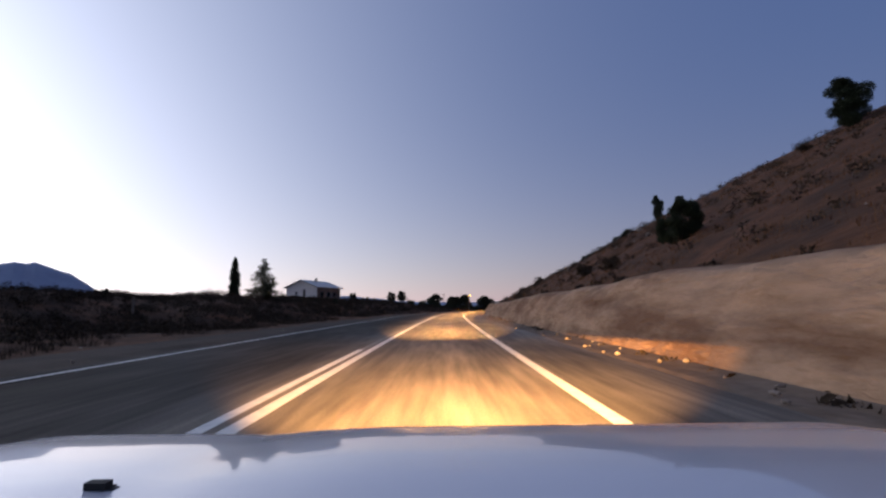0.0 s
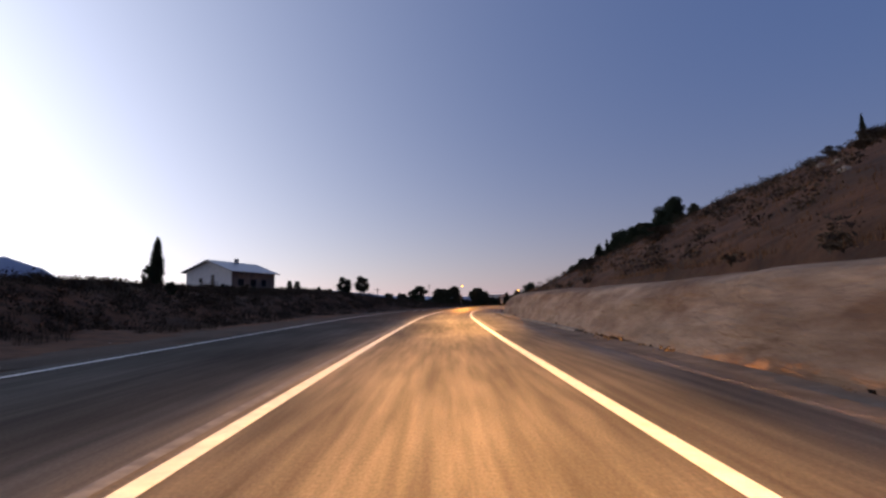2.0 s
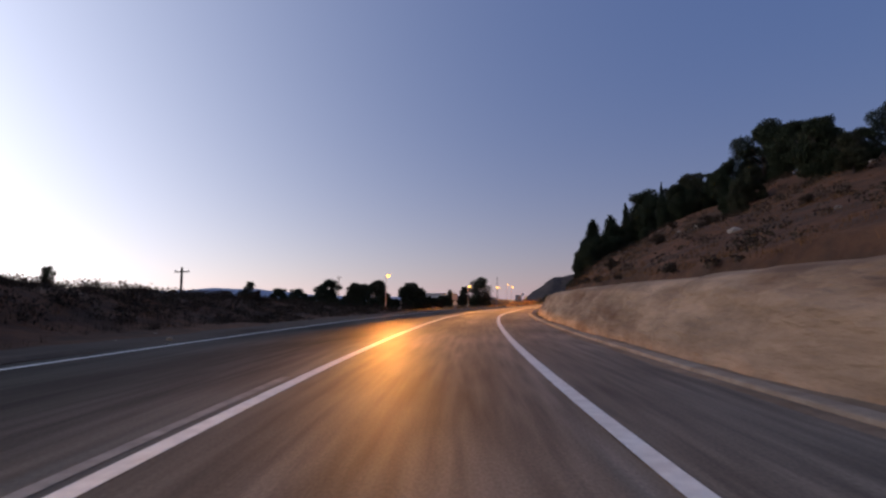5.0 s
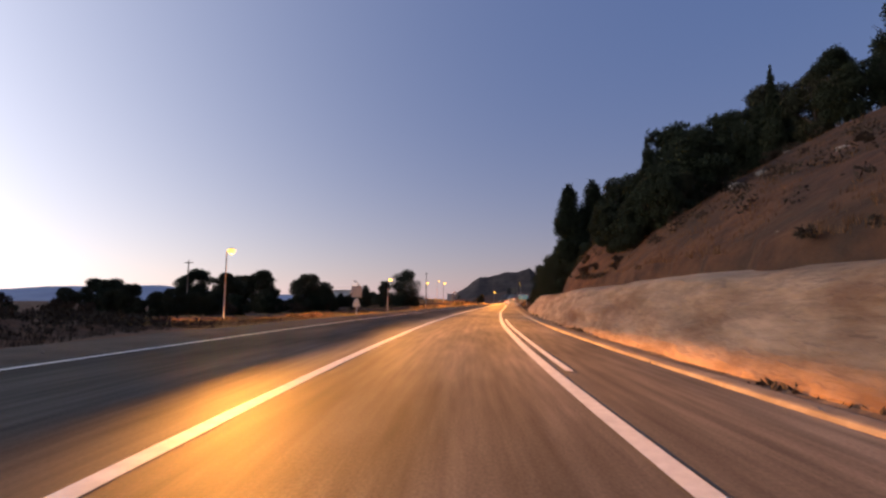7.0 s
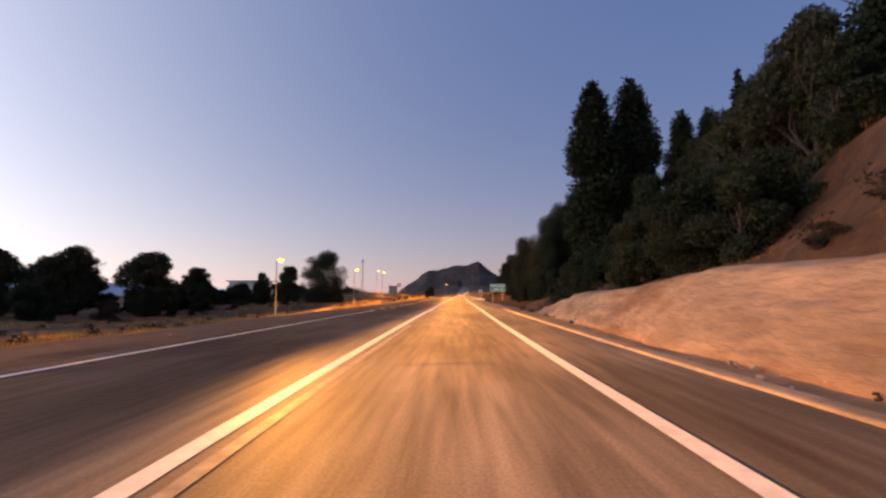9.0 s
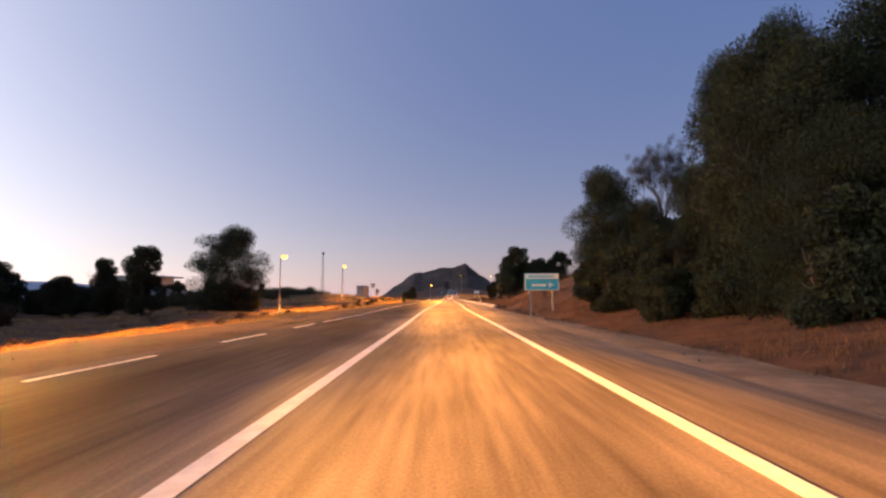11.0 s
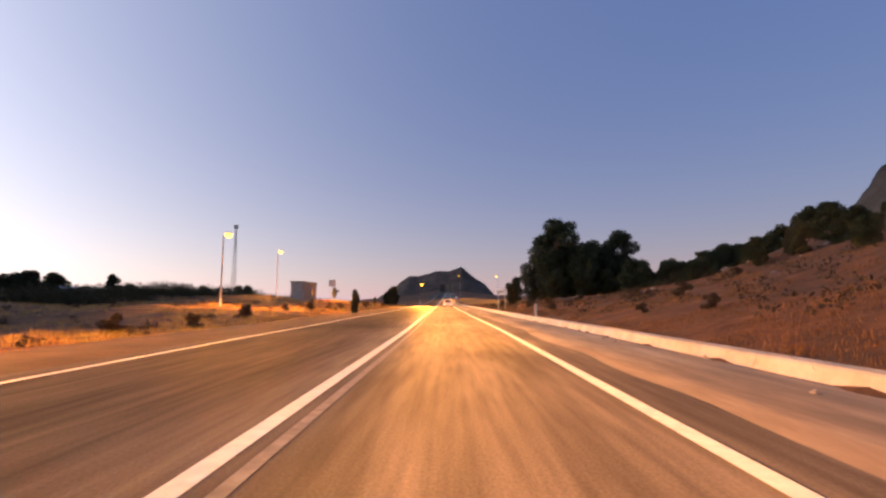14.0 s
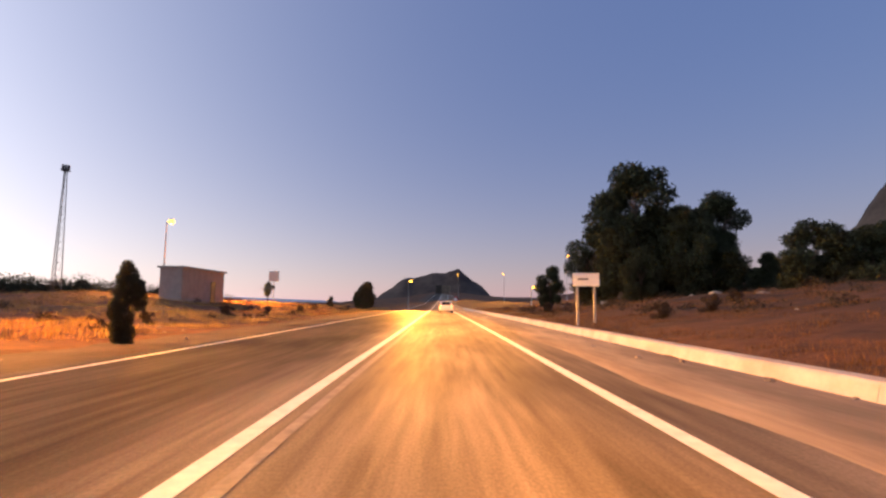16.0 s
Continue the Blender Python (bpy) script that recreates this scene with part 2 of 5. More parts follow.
M_HEAD = material("headlamp_glass", (0.9, 0.85, 0.7), 0.2, emit=(1.0, 0.8, 0.5), power=12)

# ---------------------------------------------------------------- mesh helpers


class Mesh:
    """Vertices and faces gathered for one mesh."""

    def __init__(self):
        self.v, self.f = [], []

    def add(self, verts, faces):
        k = len(self.v)
        self.v.extend(verts)
        self.f.extend([tuple(i + k for i in q) for q in faces])
        return self

    def box(self, x0, y0, z0, x1, y1, z1, bevel=0.0):
        if bevel <= 0:
            vs = [(x, y, z) for z in (z0, z1) for y in (y0, y1) for x in (x0, x1)]
            return self.add(vs, [(0, 2, 3, 1), (4, 5, 7, 6), (0, 1, 5, 4), (2, 6, 7, 3), (0, 4, 6, 2), (1, 3, 7, 5)])
        bm = bmesh.new()
        bmesh.ops.create_cube(bm, size=1, matrix=Matrix.Translation(((x0 + x1) / 2, (y0 + y1) / 2, (z0 + z1) / 2)) @ Matrix.Diagonal((x1 - x0, y1 - y0, z1 - z0, 1)))
        bmesh.ops.bevel(bm, geom=bm.edges[:], offset=bevel, segments=2, affect="EDGES")
        bm.verts.index_update()
        self.add([tuple(v.co) for v in bm.verts], [tuple(v.index for v in f.verts) for f in bm.faces])
        bm.free()
        return self

    def tube(self, points, radii, sides=8, caps=True):
        pts = [Vector(p) for p in points]
        k = len(self.v)
        up = Vector((0.0, 0.0, 1.0))
        for i, p in enumerate(pts):
            d = (pts[min(i + 1, len(pts) - 1)] - pts[max(i - 1, 0)]).normalized()
            a = d.cross(up if abs(d.z) < 0.9 else Vector((1.0, 0, 0))).normalized()
            b = d.cross(a)
            for j in range(sides):
                q = 2 * math.pi * j / sides
                self.v.append(tuple(p + (a * math.cos(q) + b * math.sin(q)) * radii[i]))
        for i in range(len(pts) - 1):
            for j in range(sides):
                j2 = (j + 1) % sides
                self.f.append((k + i * sides + j, k + i * sides + j2, k + (i + 1) * sides + j2, k + (i + 1) * sides + j))
        if caps:
            self.f.append(tuple(k + j for j in range(sides)))
            self.f.append(tuple(k + (len(pts) - 1) * sides + j for j in reversed(range(sides))))
        return self

    def prism(self, outline, axis, lo, hi):
        """An outline of (a, b) pushed along axis 'x', 'y' or 'z'."""
        def at(p, c):
            return {"x": (c, p[0], p[1]), "y": (p[0], c, p[1]), "z": (p[0], p[1], c)}[axis]
        n = len(outline)
        self.add([at(p, lo) for p in outline] + [at(p, hi) for p in outline],
                 [tuple(range(n)), tuple(reversed(range(n, 2 * n)))] + [(i, i + n, (i + 1) % n + n, (i + 1) % n) for i in range(n)])
        return self


def mesh_data(name, m, mat, smooth=False):
    me = bpy.data.meshes.new(name)
    me.from_pydata(m.v, [], m.f)
    if not smooth:
        bm = bmesh.new()
        bm.from_mesh(me)
        if len(bm.faces) < 3000:
            bmesh.ops.recalc_face_normals(bm, faces=bm.faces)
        bm.to_mesh(me)
        bm.free()
    me.materials.append(mat)
    if smooth:
        me.polygons.foreach_set("use_smooth", [True] * len(me.polygons))
    return me


def thing(name, m, mat, label, category, group="", kind="", at=None, smooth=False):
    ob = new(name, mesh_data(name, m, mat, smooth))
    if at is not None:
        ob.matrix_basis = at
    return tagged(ob, label, category, group, kind)


def empty(name, label, category, group="", at=None):
    ob = new(name)
    if at is not None:
        ob.matrix_basis = at
    return tagged(ob, label, category, group)


def part(name, m, mat, parent, label="", at=None, smooth=False):
    ob = new(name, m if isinstance(m, bpy.types.Mesh) else mesh_data(name, m, mat, smooth))
    ob.parent = parent
    if at is not None:
        ob.matrix_basis = at
    return tagged(ob, label)


# ---------------------------------------------------------------- the road's line
ALIGN = [(-0.3, -300.0), (-0.3, -150.0), (-0.3, -60.0), (-0.3, -20.0), (-0.3, -0.0), (-0.2, 23.4), (0.2, 46.5), (0.9, 69.0), (2.1, 90.8), (4.8, 112.2), (9.4, 133.0), (15.3, 153.1), (22.7, 172.1), (31.0, 190.6), (39.6, 208.6), (48.1, 225.9), (56.3, 242.7), (64.2, 259.2), (72.3, 275.5), (80.4, 291.6), (88.2, 307.9), (97.1, 325.8), (114.8, 361.7), (155.6, 443.7), (271.0, 668.8), (500.0, 1117.3)]


def road_line():
    k = np.array(ALIGN)
    out = []
    for i in range(1, len(k) - 2):
        a, b, c, d = k[i - 1], k[i], k[i + 1], k[i + 2]
        seg = np.hypot(*(c - b))
        t0, t1 = seg / np.hypot(*(c - a)), seg / np.hypot(*(d - b))
        ma, mb = (c - a) * t0, (d - b) * t1
        for u in np.arange(0, 1, 1 / max(4, int(seg / 2))):
            h = (2 * u**3 - 3 * u**2 + 1, u**3 - 2 * u**2 + u, -2 * u**3 + 3 * u**2, u**3 - u**2)
            out.append(h[0] * b + h[1] * ma + h[2] * c + h[3] * mb)
    return np.array(out)


LINE = road_line()
ARC = np.concatenate([[0], np.cumsum(np.hypot(*np.diff(LINE, axis=0).T))])
ARC -= ARC[np.argmin(np.hypot(LINE[:, 0] + 0.3, LINE[:, 1]))]
TAN = np.gradient(LINE, axis=0)
TAN /= np.hypot(TAN[:, 0], TAN[:, 1])[:, None]


def road_z(s):
    """The road is level, and climbs a little far ahead."""
    return np.interp(s, [430, 520, 640, 1000], [0, 1.2, 6.0, 20.0])


def at_road(s, d, z=0.0):
    """The place s metres along the road, d to the right of the lane's middle."""
    x, y = np.interp(s, ARC, LINE[:, 0]), np.interp(s, ARC, LINE[:, 1])
    tx, ty = np.interp(s, ARC, TAN[:, 0]), np.interp(s, ARC, TAN[:, 1])
    return Vector((x + ty * d, y - tx * d, z))


def heading(s):
    return math.degrees(math.atan2(-np.interp(s, ARC, TAN[:, 0]), np.interp(s, ARC, TAN[:, 1])))


RIGHT = [
    (-400, [(4.6, -0.1), (5.6, -0.1), (6.8, 2.1), (9, 2.8), (40, 19), (70, 22), (200, 30)]),
    (50, [(4.6, -0.1), (5.6, -0.1), (6.8, 1.75), (9, 2.4), (22, 9.5), (40, 19), (70, 22), (200, 30)]),
    (85, [(4.6, -0.1), (5.6, -0.1), (6.8, 1.7), (9, 2.35), (24, 9.5), (40, 16.5), (70, 19), (200, 28)]),
    (128, [(4.6, -0.1), (5.6, -0.1), (6.8, 1.75), (9, 2.5), (24, 7.5), (40, 12.5), (70, 16), (200, 26)]),
    (160, [(4.6, -0.1), (5.4, -0.1), (6.6, 1.75), (9, 3.0), (13, 5.5), (26, 10), (40, 15.5), (70, 19), (200, 28)]),
    (190, [(4.6, -0.1), (5.4, -0.1), (6.6, 1.8), (9, 3.2), (12, 6.2), (25, 12.8), (40, 19), (70, 23), (200, 32)]),
    (203, [(4.6, -0.1), (5.4, -0.1), (6.5, 1.7), (7.8, 2.6), (9.5, 5.2), (11, 6.6), (18, 9.4), (25, 12), (40, 18), (70, 22), (200, 32)]),
    (206.5, [(4.6, -0.1), (5.4, -0.1), (6.5, 1.6), (8.6, 2.3), (10.4, 3.6), (11.6, 5.8), (13, 7.0), (18, 9.2), (25, 12), (40, 17.6), (70, 22), (200, 32)]),
    (211, [(4.6, -0.1), (5.4, -0.1), (6.5, 1.5), (9.6, 2.1), (11.9, 3.8), (12.8, 5.3), (13.7, 6.7), (18, 9.0), (25, 11.6), (40, 17), (70, 22), (200, 32)]),
    (215, [(4.6, -0.1), (5.4, -0.1), (6.5, 1.4), (10, 2.0), (12.4, 3.3), (13.5, 5.0), (14.4, 6.3), (16, 7.9), (20, 9.3), (25, 11), (40, 16), (70, 21), (200, 32)]),
    (217, [(4.6, -0.1), (5.4, -0.1), (6.4, 1.3), (9, 1.9), (14, 3.2), (17, 5.2), (20, 7.0), (25, 9.0), (40, 14), (70, 20), (200, 31)]),
    (219.5, [(4.6, -0.1), (5.4, -0.1), (6.4, 1.2), (9, 1.8), (14, 3), (25, 6), (40, 11), (70, 18), (200, 30)]),
    (250, [(4.6, -0.1), (6, 0.0), (9, 0.6), (14, 2.2), (30, 7), (70, 14), (200, 28)]),
    (284, [(4.6, -0.1), (6, 0.4), (9, 2.0), (12, 3.0), (18, 4.3), (26, 6.3), (34, 8.2), (70, 13), (200, 28)]),
    (312, [(4.6, -0.1), (6.6, 0.3), (9, 0.9), (14, 2.0), (22, 4.2), (30, 6.2), (42, 9.0), (60, 11.0), (200, 26)]),
    (331, [(4.6, -0.1), (6.6, 0.28), (9, 0.6), (14, 1.4), (18, 1.9), (24, 3.8), (30, 6.2), (36, 8.6), (50, 11.5), (200, 28)]),
    (349, [(4.6, -0.1), (6.6, 0.25), (9, 0.5), (20, 1.9), (40, 4.5), (120, 18), (200, 30)]),
    (400, [(4.6, -0.1), (6.6, 0.2), (20, 1.0), (60, 4), (120, 15), (200, 28)]),
    (1200, [(4.6, -0.1), (6.6, 0.2), (20, 1.0), (60, 4), (120, 8), (200, 12)]),
]
LEFT = [
    (-400, [(8, -0.1), (22, 0), (29, 2.6), (60, 3.2), (200, 3)]),
    (20, [(8, -0.1), (21, 0), (28, 2.4), (60, 3.2), (200, 3)]),
    (70, [(8, -0.1), (14.5, 0), (20, 2.3), (50, 3.3), (200, 3)]),
    (120, [(8, -0.1), (13.5, 0), (18, 2.3), (34, 3.5), (60, 3.7), (200, 2)]),
    (155, [(8, -0.1), (14, -0.1), (20, 1.4), (50, 1.8), (200, 0)]),
    (192, [(8, -0.1), (15, -0.3), (22, -0.7), (26, -0.9), (60, -1.0), (200, -2)]),
    (255, [(8, -0.1), (14, -0.6), (20, -1.5), (60, -1.8), (200, -3)]),
    (298, [(8, -0.1), (14, -0.3), (22, -0.5), (60, -0.6), (200, -2)]),
    (340, [(8, -0.1), (14, 0.2), (23, 0.6), (60, 0.9), (200, 0)]),
    (372, [(8, -0.1), (14, 0.3), (20, 0.9), (25, 1.3), (34, 1.9), (60, 2.0), (200, 0)]),
    (430, [(8, -0.1), (14, 0.2), (25, 0.8), (60, 1.0), (200, 0)]),
    (1200, [(8, -0.1), (20, 0.3), (60, 0.5), (200, 0)]),
]


def profile(table, s, d):
    """Heights over arrays s and d (both positive sideways) between the cross sections of a table."""
    st = np.array([r[0] for r in table], float)
    hs = np.array([np.interp(d, [q[0] for q in r[1]], [q[1] for q in r[1]]) for r in table])
    i = np.clip(np.searchsorted(st, s) - 1, 0, len(st) - 2)
    u = np.clip((s - st[i]) / (st[i + 1] - st[i]), 0, 1)
    u = u * u * (3 - 2 * u)
    j = np.arange(len(s))
    return hs[i, j] * (1 - u) + hs[i + 1, j] * u


def relief(x, y, size):
    return np.array([noise.fractal(Vector((a / size, b / size, 3.7)), 1.0, 2.1, 4) for a, b in zip(x, y)])


def road_coords(x, y):
    """Along and across the road for arrays of places."""
    s, d = np.empty(len(x)), np.empty(len(x))
    for k in range(0, len(x), 4000):
        dx = x[k:k + 4000, None] - LINE[None, ::2, 0]
        dy = y[k:k + 4000, None] - LINE[None, ::2, 1]
        i = np.argmin(dx * dx + dy * dy, axis=1)
        j = np.arange(len(i))
        tx, ty = TAN[::2][i, 0], TAN[::2][i, 1]
        s[k:k + 4000] = ARC[::2][i] + dx[j, i] * tx + dy[j, i] * ty
        d[k:k + 4000] = dx[j, i] * ty - dy[j, i] * tx
    return s, d


def ground_height(x, y):
    x, y = np.atleast_1d(np.asarray(x, float)), np.atleast_1d(np.asarray(y, float))
    s, d = road_coords(x, y)
    z = np.where(d > 0, profile(RIGHT, s, np.abs(d)), profile(LEFT, s, np.abs(d)))
    off = np.clip((np.where(d > 0, d - 7.5, -d - 9.5)) / 8, 0, 1)
    z = z + relief(x, y, 9.0) * 0.55 * off + relief(x, y, 2.3) * 0.12 * np.clip(off * 3, 0, 1)
    far = np.clip((np.abs(d) - 150) / 500, 0, 1)
    z = z * (1 - far) + far * -2.0
    z = z + road_z(s) * (1 - np.clip((np.abs(d) - 14) / 50, 0, 1))
    under = (d > -9.4) & (d < np.where(s < 229, 8.2, 5.0))
    return np.where(under, road_z(s) - 0.25, z)


def on_ground(s, d, lift=0.0):
    p = at_road(s, d)
    return Vector((p.x, p.y, float(ground_height(p.x, p.y)[0]) + lift))

# ---------------------------------------------------------------- ground


def spread(lo, hi, step, far, growth=1.35):
    mid = list(np.arange(lo, hi + step, step))
    a, g = mid[0], step
    while a > -far:
        g *= growth
        a -= g
        mid.insert(0, a)
    a, g = mid[-1], step
    while a < far:
        g *= growth
        a += g
        mid.append(a)
    return np.array(mid)


def build_ground():
    xs, ys = spread(-70, 190, 1.6, 4500), spread(-20, 430, 1.6, 4500)
    gx, gy = np.meshgrid(xs, ys)
    z = ground_height(gx.ravel(), gy.ravel())
    verts = np.stack([gx.ravel(), gy.ravel(), z], 1)
    w, h = len(xs), len(ys)
    i = (np.arange(h - 1)[:, None] * w + np.arange(w - 1)[None]).ravel()
    m = Mesh()
    m.v = verts.tolist()
    m.f = np.stack([i, i + 1, i + w + 1, i + w], 1).tolist()
    return thing("ground", m, M_DRY, "dry brown grass and bare soil of the roadside land", "ground", kind="structure", smooth=True)


ground = build_ground()


def far_edge(s):
    """How much wider than usual the far lane is."""
    return float(np.interp(s, [-100, 10, 45, 90, 163, 203, 270, 306, 340], [0.1, 0.2, 0.2, 0.8, 0.2, -0.6, -1.2, -0.3, -0.4]))


def lane_shift(s):
    """How far the painted lane wanders to the right of the road's line."""
    return float(np.interp(s, [-10, 30, 53, 75, 97, 150, 170, 190, 201, 249, 267, 287, 305, 323, 333, 400], [0.14, 0.13, 0.05, 0.0, 0.03, 0.07, 0.11, 0.09, 0.05, -0.09, -0.06, -0.16, -0.12, 0.07, 0.04, 0.0]))


def strip(name, mat, label, category, d_list, s0, s1, step=2.0, z=None, kind="structure", uneven=0.0, parent=None, drift=None):
    """A ribbon along the road through the offsets d_list, with heights z."""
    n = max(2, int((s1 - s0) / step))
    m = Mesh()
    uv = []
    z = z or [0.0] * len(d_list)
    for i in range(n + 1):
        s = s0 + (s1 - s0) * i / n
        for k, d in enumerate(d_list):
            j = uneven * 2.2 * noise.noise(Vector((s / 3.1, d, 0.5))) if k in (0, len(d_list) - 1) else 0
            j += lane_shift(s) + (drift(s) if drift else 0.0) - far_edge(s) * min(1.0, max(0.0, (-d - 3.0) / 4.0))
            m.v.append(tuple(at_road(s, d + j, z[k] + float(road_z(s)))))
            uv.append((d, s))
    w = len(d_list)
    for i in range(n):
        for k in range(w - 1):
            a = i * w + k
            m.f.append((a, a + 1, a + w + 1, a + w))
    if parent:
        ob = part(name, m, mat, parent, label)
    else:
        ob = thing(name, m, mat, label, category, kind=kind)
    lay = ob.data.uv_layers.new(name="along")
    for loop in ob.data.loops:
        lay.data[loop.index].uv = uv[loop.vertex_index]
    return ob


road = strip("road", M_ASPHALT, "worn dark asphalt of a two-lane country road, near lane toned as if lit", "road", [-8.2, -7.6, -4.5, -2, 0, 2, 3.4, 4.3], -120, 900, 2.0, [-0.10, -0.02, 0, 0.02, 0.02, 0.01, -0.01, -0.06], uneven=0.12)
strip("shoulder", M_SOIL, "dark trodden soil beside the asphalt", "verge", [3.9, 4.6, 5.6, 6.2], 236, 286, 1.5, [-0.06, -0.02, -0.03, -0.3], uneven=0.25)
strip("shoulder", M_SHOULDER, "pale dusty gravel verge beside the asphalt", "verge", [3.9, 4.6, 5.6, 6.2], 286, 700, 1.5, [-0.06, -0.02, -0.03, -0.3], uneven=0.25)
strip("ditch", M_SOIL, "brown gravel and soil between the asphalt and the cut bank", "ditch", [3.9, 4.3, 4.8, 5.3, 6.2], -120, 237, 1.0, [-0.06, -0.04, -0.07, -0.04, -0.3], uneven=0.12)


def kerb_drift(s):
    """The gutter follows the bank's foot, and comes closer to the lane further on."""
    return float(np.interp(s, [30, 66, 85, 100, 150, 172, 212, 236], [1.5, 1.5, 1.35, 0.9, 0.7, 0.3, 0.15, 0.15]))


strip("kerb", M_KERB, "low dusty concrete gutter at the bank's foot", "kerb", [3.62, 3.64, 3.68, 3.90, 3.97, 4.02], 66, 236, 1.0, [-0.1, 0.004, 0.018, 0.02, 0.005, -0.12], uneven=0.03, drift=kerb_drift)
strip("dusty_verge", M_LIT_DUST, "pale dust swept along the asphalt's edge, toned brighter as if lit", "verge", [2.75, 3.2, 3.8, 4.5, 5.1], 282, 470, 0.8, [0.0, 0.016, 0.006, 0.0, -0.02], uneven=0.10)
strip("shoulder", M_DARKSOIL, "dark gravel and soil verge beside the far lane", "verge", [-13.5, -11, -8.8, -7.9], -120, 700, 1.5, [-0.35, -0.05, -0.02, -0.09], uneven=0.5)


def line(name, d, width, s0, s1, mat, label):
    return strip(name, mat, label, "road marking", [d - width / 2, d + width / 2], s0, s1, 2.0, [0.025 if abs(d) < 2.6 else 0.004] * 2)


line("centre_line", -1.87, 0.19, -100, 700, M_PAINT, "solid white painted centre line")
line("centre_line", -2.17, 0.16, -100, 14, M_PAINT, "second solid white centre line that ends")
line("old_line", -2.14, 0.14, 14, 120, M_WORN, "worn ghost of an old painted line")
line("old_line", -1.58, 0.13, 192, 214, M_WORN, "worn ghost of an old line inside the centre line")
line("old_line", -1.56, 0.12, 276, 350, M_WORN, "worn ghost of an old line inside the centre line")
line("edge_line", 1.87, 0.19, -100, 700, M_PAINT, "solid white painted edge line by the verge")
line("old_line", 2.12, 0.12, 66, 90, M_WORN, "worn ghost of an old line beside the edge line")
line("edge_line", 2.17, 0.13, 163, 186, M_PAINT, "second short edge line beside the first")
line("far_edge_line", -7.0, 0.14, -100, 233.5, M_PAINT, "thin white edge line of the far lane")
for k in range(4):
    line("far_edge_dash", -7.0, 0.14, 235.6 + k * 6, 238.7 + k * 6, M_PAINT, "short white dash of the far edge line")
line("far_edge_line", -7.0, 0.14, 258.2, 700, M_PAINT, "thin white edge line of the far lane")


def build_bank():
    """The clay cut beside the road, with a rough face and a worn upper edge."""
    m = Mesh()
    s0, s1, step = -90, 232, 0.45
    n = int((s1 - s0) / step)
    prof = [(0.0, -0.12), (0.05, 0.0), (0.12, 0.10), (0.18, 0.20), (0.25, 0.32), (0.32, 0.42), (0.40, 0.52), (0.47, 0.61), (0.55, 0.70), (0.62, 0.78), (0.68, 0.85), (0.75, 0.91), (0.82, 0.95), (1.0, 1.0), (1.2, 1.03), (1.5, 1.05), (2.4, 1.10), (3.6, 1.02)]
    for i in range(n + 1):
        s = s0 + (s1 - s0) * i / n
        high = float(np.interp(s, [-90, 10, 34, 56, 80, 102, 150, 184, 206, 222, 232], [2.1, 2.1, 1.98, 1.70, 1.70, 1.76, 1.78, 1.82, 1.70, 1.2, 0.25])) + 0.16 * noise.noise(Vector((s / 7, 0.3, 0))) + 0.09 * noise.noise(Vector((s / 1.4, 2.3, 0)))
        foot = float(np.interp(s, [-90, 60, 150, 210, 232], [5.3, 5.5, 5.0, 4.9, 5.4])) + 0.25 * noise.noise(Vector((s / 5, 9.1, 0))) + 0.12 * noise.noise(Vector((s / 1.1, 5.1, 0)))
        for a, b in prof:
            r = (noise.fractal(Vector((s / 2.6, a * 1.1, b * 2.6)), 1.0, 2.0, 5) * 0.24 - 0.10 * abs(noise.noise(Vector((s / 1.3, 4.0, b)))))
            m.v.append(tuple(at_road(s, foot + a * 1.5 + r * min(1, a * 3), b * high + 0.04 * r)))
    w = len(prof)
    for i in range(n):
        for k in range(w - 1):
            a = i * w + k
            m.f.append((a, a + w, a + w + 1, a + 1))
    return thing("cut_bank", m, M_BANK, "pale tan clay cut bank with an eroded face", "bank", kind="structure", smooth=True)


build_bank()

# ---------------------------------------------------------------- distance


def ridge(name, label, points, depth, mat, base=-10, rough=0.1, ragged=0.0):
    """A far hill: a crest of (x, y, z) with flanks that fall to its front and back."""
    m = Mesh()
    n = 160
    pts = np.array(points, float)
    u = np.linspace(0, 1, len(pts))
    v = np.linspace(0, 1, n)
    crest = np.stack([np.interp(v, u, pts[:, k]) for k in range(3)], 1)
    away = crest[:, :2].mean(0) - np.array([20.0, 120.0])
    away /= np.hypot(*away)
    rows = [(-1.0, 0.0), (-0.7, 0.22), (-0.45, 0.48), (-0.22, 0.78), (-0.08, 0.95), (0.0, 1.0), (0.3, 0.7), (0.9, 0.0)]
    for k, (x, y, z) in enumerate(crest):
        z += ragged * (z - base) * noise.noise(Vector((k * 0.83, depth, 0.2)))
        for a, b in rows:
            q = 1 + rough * noise.fractal(Vector((x / depth * 3, y / depth * 3, a * 2)), 1, 2, 4)
            m.v.append((x + away[0] * a * depth, y + away[1] * a * depth, base + (z - base) * b * q))
    w = len(rows)
    for i in range(n - 1):
        for k in range(w - 1):
            m.f.append((i * w + k, i * w + k + 1, (i + 1) * w + k + 1, (i + 1) * w + k))
    return thing(name, m, mat, label, "hill", kind="structure", smooth=True)




def seen_ridge(name, label, far, angles, depth, mat, eye=(60.0, 250.0), base=-10, rough=0.1, ragged=0.0):
    """A far crest given as bearings (degrees right of north) and heights in degrees, far metres off."""
    pts = []
    for a, e in angles:
        r = radians(a)
        pts.append((eye[0] + far * math.sin(r), eye[1] + far * math.cos(r), 1.0 + far * math.tan(radians(e))))
    return ridge(name, label, pts, depth, mat, base, rough, ragged)


